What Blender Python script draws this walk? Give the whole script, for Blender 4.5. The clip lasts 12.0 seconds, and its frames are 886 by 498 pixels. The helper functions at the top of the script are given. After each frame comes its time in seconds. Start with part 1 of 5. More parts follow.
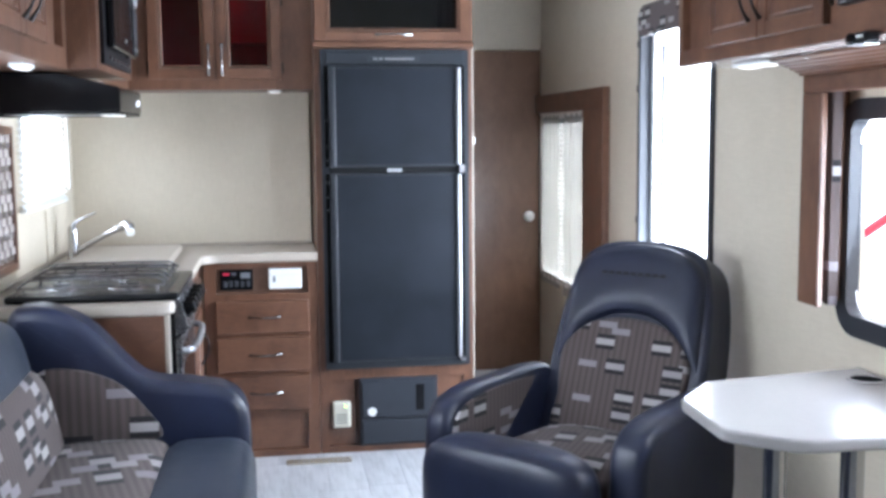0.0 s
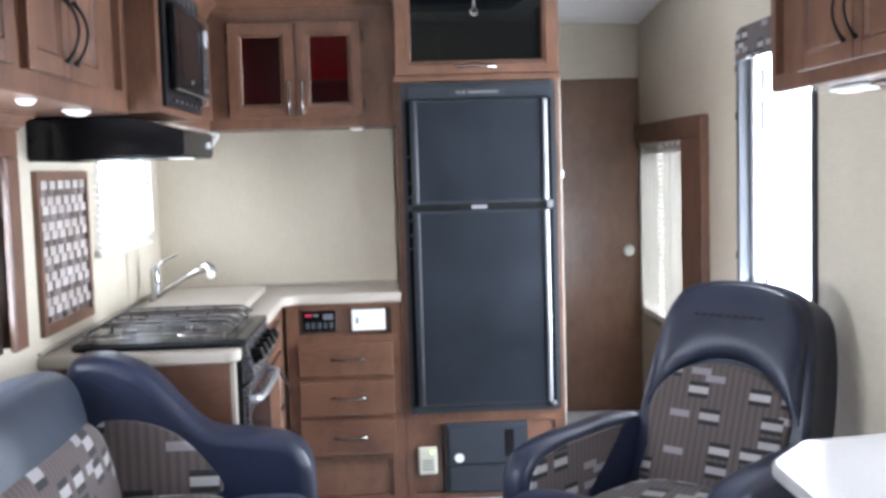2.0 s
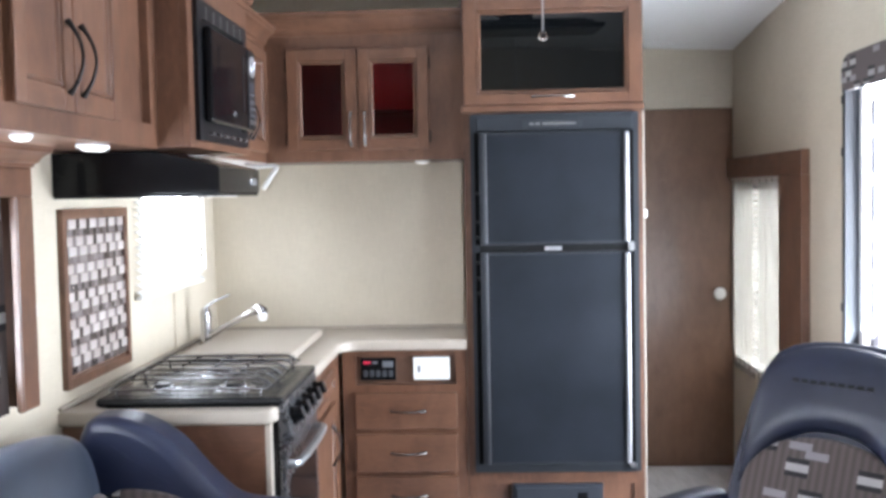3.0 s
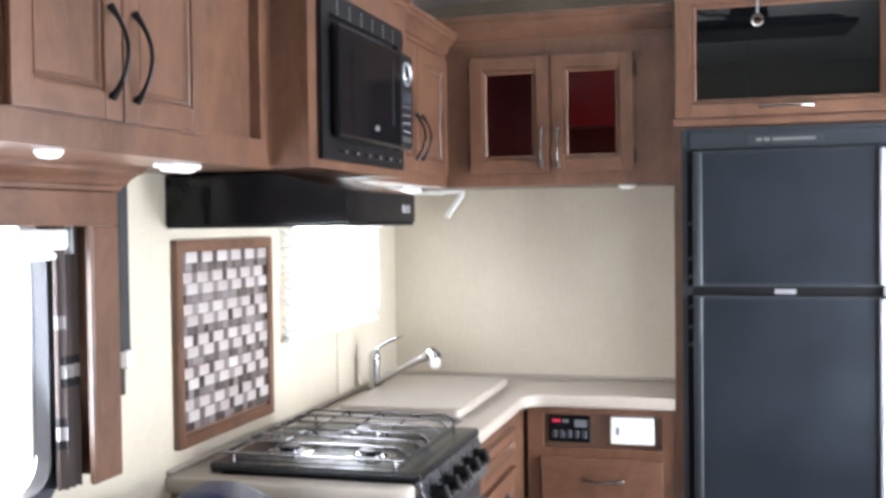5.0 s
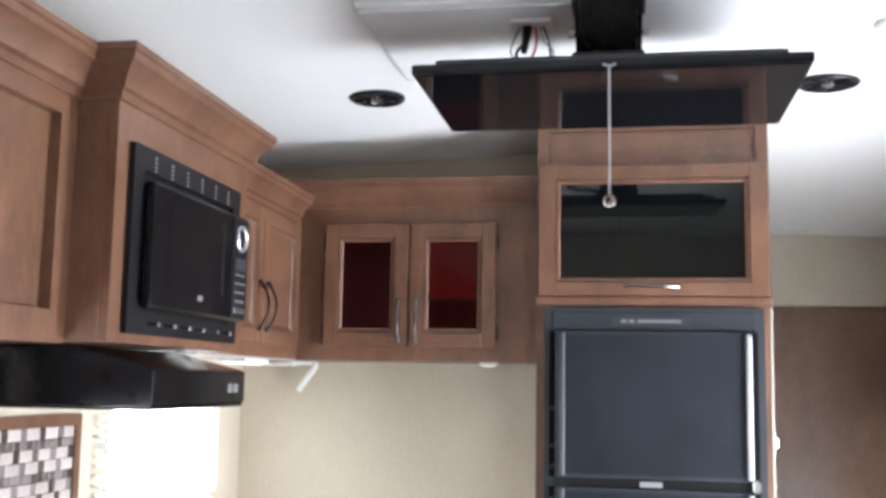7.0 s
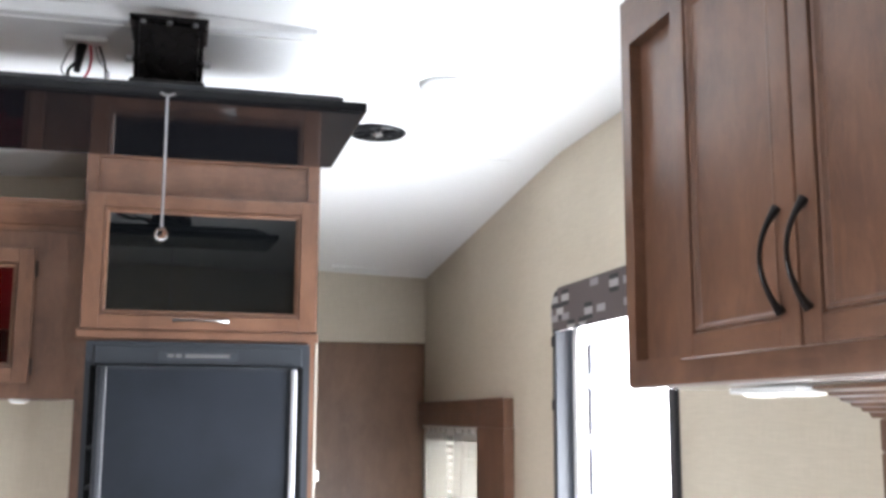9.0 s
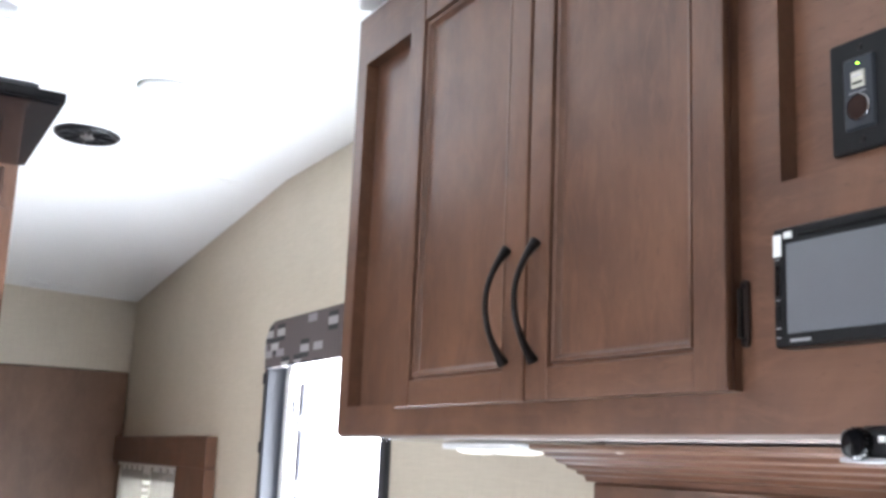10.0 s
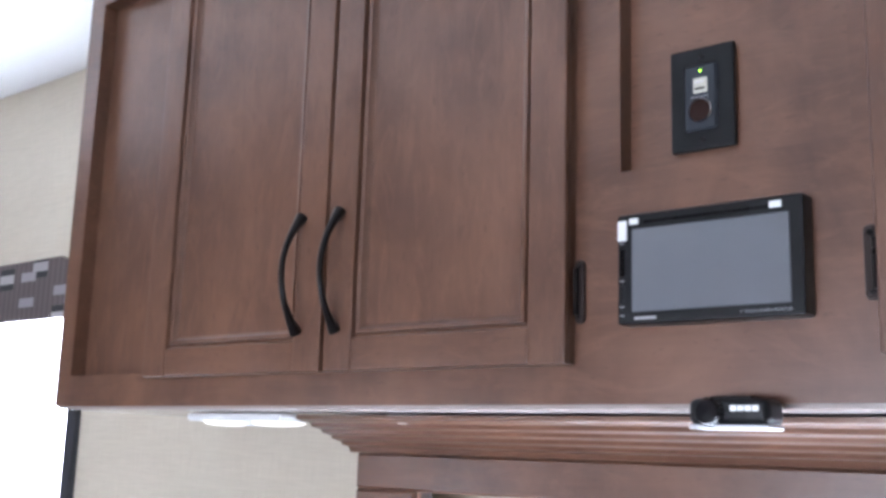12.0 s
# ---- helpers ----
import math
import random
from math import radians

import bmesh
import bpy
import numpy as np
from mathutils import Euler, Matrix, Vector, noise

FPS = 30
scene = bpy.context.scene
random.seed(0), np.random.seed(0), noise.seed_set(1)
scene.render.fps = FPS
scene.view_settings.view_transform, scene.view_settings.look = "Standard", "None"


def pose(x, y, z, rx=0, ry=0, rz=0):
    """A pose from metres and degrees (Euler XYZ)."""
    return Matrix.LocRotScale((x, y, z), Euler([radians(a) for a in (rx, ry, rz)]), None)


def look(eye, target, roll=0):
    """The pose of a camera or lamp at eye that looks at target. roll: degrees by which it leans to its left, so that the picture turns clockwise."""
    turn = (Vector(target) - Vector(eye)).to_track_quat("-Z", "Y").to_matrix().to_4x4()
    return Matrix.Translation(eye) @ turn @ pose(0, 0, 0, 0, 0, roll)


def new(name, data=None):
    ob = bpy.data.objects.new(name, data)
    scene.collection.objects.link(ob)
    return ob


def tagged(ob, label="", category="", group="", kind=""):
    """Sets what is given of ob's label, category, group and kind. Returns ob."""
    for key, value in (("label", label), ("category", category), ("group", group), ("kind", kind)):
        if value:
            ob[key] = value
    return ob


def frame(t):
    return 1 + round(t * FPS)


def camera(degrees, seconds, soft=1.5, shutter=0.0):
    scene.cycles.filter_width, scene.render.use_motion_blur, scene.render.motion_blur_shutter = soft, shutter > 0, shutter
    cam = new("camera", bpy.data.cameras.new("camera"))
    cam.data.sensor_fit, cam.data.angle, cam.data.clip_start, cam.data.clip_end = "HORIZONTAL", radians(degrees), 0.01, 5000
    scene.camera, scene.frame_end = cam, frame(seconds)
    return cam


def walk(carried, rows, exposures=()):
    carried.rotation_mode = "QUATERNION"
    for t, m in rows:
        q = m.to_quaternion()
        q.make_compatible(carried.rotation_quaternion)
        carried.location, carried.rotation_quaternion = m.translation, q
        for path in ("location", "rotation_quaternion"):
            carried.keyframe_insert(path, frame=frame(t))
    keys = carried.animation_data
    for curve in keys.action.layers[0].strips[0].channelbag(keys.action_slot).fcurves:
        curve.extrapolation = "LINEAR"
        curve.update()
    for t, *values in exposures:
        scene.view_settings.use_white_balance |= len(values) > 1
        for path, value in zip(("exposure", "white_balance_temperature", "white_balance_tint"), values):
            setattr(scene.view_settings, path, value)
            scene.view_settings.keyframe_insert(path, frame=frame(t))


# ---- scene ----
cam = camera(45.4, 12.0, soft=3.3)
PATH = [
    (0, (-0.191, -4.461, 1.361), (0.116, -2.497, 1.143), -0.5),
    (0.5, (-0.181, -4.453, 1.363), (0.079, -2.48, 1.155), -0.7),
    (1, (-0.152, -4.442, 1.364), (0.064, -2.463, 1.169), -1.0),
    (1.5, (-0.091, -4.4, 1.365), (0.061, -2.414, 1.186), -1.4),
    (2, (-0.043, -4.302, 1.379), (0.045, -2.31, 1.221), -1.7),
    (2.5, (-0.002, -4.148, 1.404), (0.015, -2.152, 1.272), -1.6),
    (3, (0.048, -3.968, 1.42), (-0.033, -1.973, 1.314), -1.1),
    (3.5, (0.136, -3.805, 1.42), (-0.091, -1.82, 1.335), -0.8),
    (3.7, (0.152, -3.743, 1.421), (-0.13, -1.765, 1.341), -0.7),
    (5.3, (0.189, -3.334, 1.431), (-0.373, -1.415, 1.398), -0.8),
    (5.5, (0.206, -3.309, 1.435), (-0.355, -1.389, 1.424), -0.8),
    (6, (0.236, -3.24, 1.444), (-0.289, -1.312, 1.513), -0.3),
    (6.5, (0.25, -3.161, 1.465), (-0.209, -1.221, 1.629), 0.6),
    (6.7, (0.241, -3.135, 1.476), (-0.177, -1.189, 1.678), 0.9),
    (8.3, (0.249, -3.136, 1.497), (0.367, -1.164, 1.812), -0.8),
    (8.5, (0.244, -3.147, 1.498), (0.465, -1.183, 1.808), -0.9),
    (9, (0.242, -3.118, 1.5), (0.72, -1.202, 1.813), 0.2),
    (9.5, (0.253, -3.084, 1.494), (0.972, -1.252, 1.854), 2.7),
    (10, (0.328, -2.967, 1.519), (1.266, -1.244, 1.911), 2.4),
    (10.5, (0.311, -2.89, 1.515), (1.487, -1.329, 1.939), 2.3),
    (11, (0.279, -2.839, 1.509), (1.627, -1.428, 1.948), 2.1),
    (11.5, (0.236, -2.824, 1.511), (1.681, -1.503, 1.923), 1.7),
    (12, (0.160, -2.812, 1.508), (1.674, -1.564, 1.878), 1.7),
]
walk(cam, [(t, look(eye, target, roll)) for t, eye, target, roll in PATH], [(0, 0.60, 5720, 12), (2.5, 0.72, 6000, 13), (5.5, 0.75, 6250, 14), (8.5, 0.70, 6450, 14), (10.5, 0.78, 6050, 15), (12, 0.74, 5750, 17)])


# ---- world, sun, window light ----
world = bpy.data.worlds.new("sky")
scene.world = world
world.use_nodes = True
_wn = world.node_tree
_bg = next(n for n in _wn.nodes if n.type == "BACKGROUND")
_sky = _wn.nodes.new("ShaderNodeTexSky")
_sky.sky_type = "NISHITA"
_sky.sun_disc = False
_sky.sun_elevation = radians(58)
_sky.sun_rotation = radians(10)
_wn.links.new(_sky.outputs["Color"], _bg.inputs["Color"])
_bg.inputs["Strength"].default_value = 0.15

_sd = bpy.data.lights.new("sun", "SUN")
_sd.energy, _sd.angle, _sd.color = 3.0, radians(0.5), (1.0, 0.95, 0.88)
_so = new("sun", _sd)
_so.matrix_world = look((1.0, 6.0, 9.6), (0, 0, 0))


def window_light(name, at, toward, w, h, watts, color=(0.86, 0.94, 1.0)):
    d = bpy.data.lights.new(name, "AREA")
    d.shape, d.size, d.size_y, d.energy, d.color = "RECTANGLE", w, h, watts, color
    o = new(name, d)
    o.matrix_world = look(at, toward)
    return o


window_light("window_light_kitchen", (-1.10, -0.27, 1.31), (0, -0.27, 1.45), 0.64, 0.32, 4.6)
window_light("window_light_sofa", (-1.13, -2.40, 1.20), (0, -2.40, 1.8), 1.30, 0.46, 20)
window_light("window_light_dinette", (1.37, -2.55, 1.12), (0, -2.55, 1.9), 1.20, 0.54, 24)
window_light("entry_light", (1.42, -0.61, 1.10), (0, -0.61, 1.75), 0.64, 1.35, 60)
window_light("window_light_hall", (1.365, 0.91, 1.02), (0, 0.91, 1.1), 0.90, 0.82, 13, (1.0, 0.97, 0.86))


# ---- materials ----
class Nodes:
    """A small writer of node trees."""

    def __init__(self, name):
        self.m = bpy.data.materials.new(name)
        self.m.use_nodes = True
        self.t = self.m.node_tree
        self.b = next(n for n in self.t.nodes if n.type == "BSDF_PRINCIPLED")

    def add(self, kind, operation="", data_type="", blend_type="", feature="", noise_dimensions=""):
        n = self.t.nodes.new(kind)
        if operation:
            n.operation = operation
        if data_type:
            n.data_type = data_type
        if blend_type:
            n.blend_type = blend_type
        if feature:
            n.feature = feature
        if noise_dimensions:
            n.noise_dimensions = noise_dimensions
        return n

    def put(self, socket, v):
        if hasattr(v, "is_output"):
            self.t.links.new(v, socket)
        else:
            socket.default_value = v
        return self

    def math(self, op, a, b=0.0, c=0.0):
        n = self.add("ShaderNodeMath", operation=op)
        for s, v in zip(n.inputs, (a, b, c)):
            self.put(s, v)
        return n.outputs[0]

    def coords(self, scale=(1, 1, 1), rot=(0, 0, 0)):
        tc = self.add("ShaderNodeTexCoord")
        mp = self.add("ShaderNodeMapping")
        self.t.links.new(tc.outputs["Object"], mp.inputs["Vector"])
        mp.inputs["Scale"].default_value = scale
        mp.inputs["Rotation"].default_value = [radians(a) for a in rot]
        return mp.outputs["Vector"]

    def noise(self, vec, scale, detail=3.0, rough=0.55, dist=0.0):
        n = self.add("ShaderNodeTexNoise")
        self.put(n.inputs["Vector"], vec).put(n.inputs["Scale"], scale).put(n.inputs["Detail"], detail)
        self.put(n.inputs["Roughness"], rough).put(n.inputs["Distortion"], dist)
        return n.outputs["Fac"]

    def ramp(self, fac, stops):
        n = self.add("ShaderNodeValToRGB")
        while len(n.color_ramp.elements) < len(stops):
            n.color_ramp.elements.new(0.5)
        for e, (p, c) in zip(n.color_ramp.elements, stops):
            e.position, e.color = p, (*c, 1)
        self.put(n.inputs["Fac"], fac)
        return n.outputs["Color"]

    def mix(self, fac, a, b, kind="MIX"):
        n = self.add("ShaderNodeMix", data_type="RGBA", blend_type=kind)
        self.put(n.inputs[0], fac)
        for s, v in ((n.inputs[6], a), (n.inputs[7], b)):
            self.put(s, v if hasattr(v, "is_output") else (*v, 1))
        return n.outputs[2]

    def bump(self, height, strength=0.2, dist=0.002):
        n = self.add("ShaderNodeBump")
        self.put(n.inputs["Height"], height).put(n.inputs["Strength"], strength).put(n.inputs["Distance"], dist)
        self.t.links.new(n.outputs["Normal"], self.b.inputs["Normal"])
        return self

    def set(self, **kw):
        for k, v in kw.items():
            s = self.b.inputs[k.replace("_", " ")]
            self.put(s, (*v, 1) if isinstance(v, tuple) and len(v) == 3 else v)
        return self


def plain(name, color, rough=0.5, metal=0.0, vary=0.12, scale=25.0, bump=0.0, **kw):
    n = Nodes(name)
    f = n.noise(n.coords(), scale)
    f2 = n.noise(n.coords(), 2.3, 2)
    f = n.math("MULTIPLY_ADD", f, 0.5, n.math("MULTIPLY", f2, 0.5))
    dark = tuple(c * (1 - vary) for c in color)
    lite = tuple(min(1, c * (1 + vary)) for c in color)
    n.set(Base_Color=n.ramp(f, [(0.3, dark), (0.7, lite)]), Metallic=metal)
    n.set(Roughness=n.math("MULTIPLY_ADD", f, 0.16, rough - 0.08), **kw)
    if bump:
        n.bump(n.noise(n.coords(), scale * 12, 4), bump, 0.001)
    return n.m


def wood(name, axis, dark=(0.060, 0.0250, 0.0140), lite=(0.180, 0.0855, 0.0480), rough=0.34):
    """Stained maple veneer with the grain along one axis."""
    n = Nodes(name)
    k = {"x": (1.5, 26, 26), "y": (26, 1.5, 26), "z": (26, 26, 1.5)}[axis]
    rnd = n.add("ShaderNodeObjectInfo").outputs["Random"]
    v = n.add("ShaderNodeVectorMath", operation="ADD")
    n.put(v.inputs[0], n.coords(k))
    n.put(v.inputs[1], (0, 0, 0))
    cmb = n.add("ShaderNodeCombineXYZ")
    for i in range(3):
        n.put(cmb.inputs[i], n.math("MULTIPLY", rnd, 37.0 + 11 * i))
    n.put(v.inputs[1], cmb.outputs[0])
    grain = n.noise(v.outputs[0], 2.2, 6, 0.62, 0.6)
    fine = n.noise(n.coords(tuple(4 * c for c in k)), 3.0, 3, 0.6)
    cloud = n.noise(n.coords((4, 4, 2.5)), 2.1, 4, 0.62, 0.5)
    mixf = n.math("MULTIPLY_ADD", grain, 0.22, n.math("MULTIPLY_ADD", cloud, 0.72, n.math("MULTIPLY", fine, 0.08)))
    mid = tuple((a + b) / 2 for a, b in zip(dark, lite))
    col = n.ramp(mixf, [(0.30, dark), (0.52, mid), (0.74, lite)])
    knots = n.noise(n.coords((6, 6, 4)), 1.3, 2)
    col = n.mix(n.math("MULTIPLY", n.math("GREATER_THAN", knots, 0.72), 0.25), col, dark)
    k2 = {"x": (5, 16, 16), "y": (16, 5, 16), "z": (16, 16, 5)}[axis]
    figure = n.noise(n.coords(k2), 1.7, 5, 0.66, 2.2)
    col = n.mix(n.ramp(figure, [(0.50, (0, 0, 0)), (0.72, (0.55, 0.55, 0.55))]), col, lite)
    pores = n.noise(n.coords(tuple(3 * c for c in k2)), 4.0, 2, 0.5)
    col = n.mix(n.ramp(pores, [(0.63, (0, 0, 0)), (0.74, (0.45, 0.45, 0.45))]), col, dark)
    n.set(Base_Color=col, Roughness=n.math("MULTIPLY_ADD", grain, 0.20, rough - 0.07))
    n.set(Coat_Weight=0.34, Coat_Roughness=0.24)
    n.bump(fine, 0.08, 0.0006)
    return n.m


def fabric(name, u, v, size=0.075, more=0.0):
    """Brown striped upholstery with scattered grey bars edged in black. u, v: weights of the axes that span the cloth."""
    n = Nodes(name)
    tc = n.add("ShaderNodeTexCoord").outputs["Object"]

    def dot(w):
        d = n.add("ShaderNodeVectorMath", operation="DOT_PRODUCT")
        n.put(d.inputs[0], tc)
        n.put(d.inputs[1], w)
        return d.outputs["Value"]

    a, b = dot(u), dot(v)
    stripes = n.math("SINE", n.math("MULTIPLY", a, 2 * math.pi / (size * 0.22)))
    weave = n.noise(n.coords(), 420, 2)
    base = n.mix(n.math("MULTIPLY_ADD", stripes, 0.35, 0.5), (0.072, 0.054, 0.050), (0.132, 0.102, 0.096))
    col = base
    for k, (su, sv, ou, ov, limit) in enumerate(((1.0, 0.62, 0.13, 0.07, 0.56), (1.0, 0.62, 0.63, 0.41, 0.60))):
        cu = n.math("MULTIPLY_ADD", a, 1 / (size * su), ou + 31.0)
        cv = n.math("MULTIPLY_ADD", b, 1 / (size * sv), ov + 47.0)
        fu, fv = n.math("FRACT", cu), n.math("FRACT", cv)
        cell = n.add("ShaderNodeCombineXYZ")
        n.put(cell.inputs[0], n.math("FLOOR", cu)).put(cell.inputs[1], n.math("FLOOR", cv)).put(cell.inputs[2], 3.7 + k)
        wn = n.add("ShaderNodeTexWhiteNoise", noise_dimensions="3D")
        n.put(wn.inputs["Vector"], cell.outputs[0])
        r = wn.outputs["Value"]

        def band(x, lo, hi):
            return n.math("MULTIPLY", n.math("GREATER_THAN", x, lo), n.math("LESS_THAN", x, hi))

        limit -= more
        on = n.math("GREATER_THAN", r, limit)
        bar = n.math("MULTIPLY", n.math("MULTIPLY", band(fu, 0.12, 0.78), band(fv, 0.34, 0.70)), on)
        rim = n.math("MULTIPLY", n.math("MULTIPLY", band(fu, 0.12, 0.78), band(fv, 0.10, 0.94)), n.math("GREATER_THAN", r, 0.5 * (1 + limit)))
        tone = n.ramp(r, [(limit, (0.25, 0.225, 0.245)), (1.0, (0.46, 0.43, 0.42))])
        col = n.mix(n.math("MULTIPLY", rim, on), col, (0.018, 0.016, 0.018))
        col = n.mix(bar, col, tone)
    col = n.mix(n.math("MULTIPLY", weave, 0.35), col, (0.10, 0.085, 0.075), "MULTIPLY")
    n.set(Base_Color=col, Roughness=0.9, Sheen_Weight=0.06)
    n.bump(weave, 0.35, 0.0008)
    return n.m


def leather(name, color):
    n = Nodes(name)
    v = n.add("ShaderNodeTexVoronoi", feature="DISTANCE_TO_EDGE")
    n.put(v.inputs["Vector"], n.coords()).put(v.inputs["Scale"], 380.0)
    crease = n.noise(n.coords((1, 1, 1)), 9.0, 4, 0.6, 0.8)
    n.set(Base_Color=n.ramp(crease, [(0.3, tuple(c * 0.8 for c in color)), (0.75, tuple(c * 1.25 for c in color))]))
    n.set(Roughness=n.math("MULTIPLY_ADD", crease, 0.2, 0.27), Specular_IOR_Level=0.48)
    h = n.math("MULTIPLY_ADD", crease, 3.0, v.outputs["Distance"])
    n.bump(h, 0.25, 0.0012)
    return n.m


def glass(name, tint=(1, 1, 1), rough=0.0, ior=1.45):
    n = Nodes(name)
    n.set(Base_Color=tint, Roughness=rough, Transmission_Weight=1.0, IOR=ior)
    return n.m


def glowing(name, color, strength):
    n = Nodes(name)
    n.set(Base_Color=color, Emission_Color=color, Emission_Strength=strength)
    return n.m


WOOD_Z, WOOD_X, WOOD_Y = wood("wood_upright", "z"), wood("wood_across", "x"), wood("wood_along", "y")
DOOR_WOOD = wood("wood_hall_door", "z", (0.125, 0.064, 0.036), (0.215, 0.116, 0.067), 0.45)
PALE_WOOD = wood("wood_inside", "z", (0.10, 0.05, 0.03), (0.17, 0.09, 0.055), 0.5)


def wallpaper():
    n = Nodes("linen_wallpaper")
    a = n.noise(n.coords((160, 160, 6)), 3.0, 2)
    b = n.noise(n.coords((6, 6, 160)), 3.0, 2)
    c = n.noise(n.coords(), 3.0, 3)
    f = n.math("MULTIPLY_ADD", a, 0.35, n.math("MULTIPLY_ADD", b, 0.35, n.math("MULTIPLY", c, 0.3)))
    n.set(Base_Color=n.ramp(f, [(0.32, (0.485, 0.426, 0.330)), (0.68, (0.635, 0.568, 0.452))]), Roughness=0.55)
    n.bump(f, 0.12, 0.0006)
    return n.m


def pebbled(name, color, rough):
    n = Nodes(name)
    v = n.add("ShaderNodeTexVoronoi")
    n.put(v.inputs["Vector"], n.coords()).put(v.inputs["Scale"], 260.0)
    c = n.noise(n.coords(), 5.0, 4)
    n.set(Base_Color=n.ramp(c, [(0.3, tuple(k * 0.75 for k in color)), (0.7, tuple(k * 1.3 for k in color))]))
    n.set(Roughness=n.math("MULTIPLY_ADD", c, 0.32, rough - 0.12), Specular_IOR_Level=0.26)
    n.bump(v.outputs["Distance"], 0.3, 0.0008)
    return n.m


WALL = wallpaper()
CEIL = plain("ceiling_vinyl", (0.82, 0.82, 0.81), 0.33, vary=0.02, scale=3, bump=0.03)
WHITE = plain("white_plastic", (0.78, 0.78, 0.76), 0.35, vary=0.03)
BLACK = plain("black_plastic", (0.008, 0.008, 0.009), 0.36, vary=0.15, bump=0.05, Specular_IOR_Level=0.24)
GLOSS = plain("black_gloss", (0.006, 0.006, 0.007), 0.12, vary=0.1, Specular_IOR_Level=0.22)
ENAMEL = plain("black_enamel", (0.012, 0.012, 0.013), 0.25, vary=0.2, Specular_IOR_Level=0.3)
HINGE = plain("oil_rubbed_bronze", (0.028, 0.019, 0.016), 0.34, metal=0.5, vary=0.2)
SATIN = plain("black_metal", (0.013, 0.011, 0.011), 0.28, metal=0.6, vary=0.2)
CHROME = plain("chrome", (0.55, 0.55, 0.565), 0.10, metal=1.0, vary=0.04)
PEWTER = plain("pewter", (0.17, 0.165, 0.16), 0.22, metal=1.0, vary=0.15)
# White board greyed slightly: the television's shade is put into its colour.
BOARD = plain("tv_shaded_white_board", (0.70, 0.70, 0.70), 0.5, vary=0.04)
DARK_STEEL = plain("dark_brushed_steel", (0.17, 0.17, 0.178), 0.28, metal=0.9, vary=0.03, scale=60)
UNDERSIDE = plain("glossy_underside", (0.36, 0.31, 0.285), 0.15, vary=0.10, Specular_IOR_Level=0.75)
STEEL = plain("brushed_steel", (0.46, 0.46, 0.47), 0.30, metal=1.0, vary=0.08, scale=60)
BEAD = plain("grey_bead", (0.20, 0.205, 0.215), 0.34, metal=0.8, vary=0.1)
SILVER = plain("silver_trim", (0.52, 0.53, 0.55), 0.36, metal=0.9, vary=0.05)
FRIDGE_PANEL = pebbled("fridge_panel", (0.0085, 0.0108, 0.0155), 0.42)
FRIDGE_FRAME = plain("fridge_frame", (0.018, 0.021, 0.026), 0.48, vary=0.08, bump=0.04, Specular_IOR_Level=0.35)
COUNTER = plain("cream_laminate", (0.38, 0.333, 0.278), 0.40, vary=0.008, scale=30)
TABLE = plain("white_laminate", (0.315, 0.298, 0.292), 0.20, vary=0.03, scale=90)
LEATHER = leather("navy_black_leatherette", (0.0095, 0.0128, 0.0320))
GREY_LEATHER = leather("slate_leatherette", (0.024, 0.031, 0.047))
CLOTH_X = fabric("cloth_facing_y", (1, 0, 0), (0, 0.4, 1), 0.100, -0.10)
CLOTH_Y = fabric("cloth_facing_x", (0, 1, 0.0), (0.4, 0, 1), 0.095, -0.04)
CLOTH_TOP = fabric("cloth_seat", (0.97, 0.25, 0.1), (-0.11, 0.42, 0.05), 0.092, 0.03)
VALANCE_CLOTH = fabric("cloth_valance", (0, 1, 0), (0, 0, 1), 0.085, 0.04)
GLASS = glass("clear_glass")
CABINET_GLASS = glass("thin_cabinet_glass", ior=1.18)
DARK_GLASS = plain("smoked_glass", (0.0025, 0.003, 0.0035), 0.03, vary=0.05, Specular_IOR_Level=0.68)
SCREEN = plain("tv_screen", (0.004, 0.004, 0.005), 0.06, vary=0.05, Specular_IOR_Level=0.13)
LCD = plain("lcd_off", (0.135, 0.142, 0.155), 0.16, vary=0.03)
RED = plain("red_lining", (0.16, 0.001, 0.004), 0.7, vary=0.14, Specular_IOR_Level=0.1)
RUBBER = plain("black_rubber", (0.02, 0.02, 0.022), 0.6)
BLIND = plain("white_blind", (0.85, 0.85, 0.83), 0.45, vary=0.02, Transmission_Weight=0.0)
SHEER = plain("sheer_curtain", (0.78, 0.77, 0.70), 0.8, vary=0.05, Alpha=0.38)
LENS = glowing("led_lens", (1.0, 0.97, 0.92), 0.4)
BULB = glowing("cabinet_lamp", (1.0, 0.95, 0.88), 30.0)
GREEN = glowing("green_led", (0.40, 1.0, 0.04), 5.0)
GREY_BAR = plain("grey_screen_bar", (0.16, 0.155, 0.175), 0.5, vary=0.06)
# Near-black that stands in for the shade inside gaps and hollows.
HOLLOW_SHADE = plain("black_hollow_shade", (0.0035, 0.0035, 0.004), 0.8, Specular_IOR_Level=0.1)
DIM_WHITE = plain("worn_print", (0.30, 0.30, 0.31), 0.5, vary=0.1)
CHARCOAL = plain("charcoal_metal", (0.028, 0.032, 0.04), 0.42, vary=0.1, Specular_IOR_Level=0.35)
WIRE = plain("polished_wire", (0.30, 0.30, 0.31), 0.22, metal=1.0, vary=0.15)
DARK_RED = plain("dark_red_lining", (0.22, 0.008, 0.014), 0.5, vary=0.12)
GRAPHITE = plain("graphite_frame", (0.024, 0.027, 0.034), 0.4, vary=0.1)
COPPER = plain("copper_inside", (0.030, 0.014, 0.011), 0.35, metal=0.8)
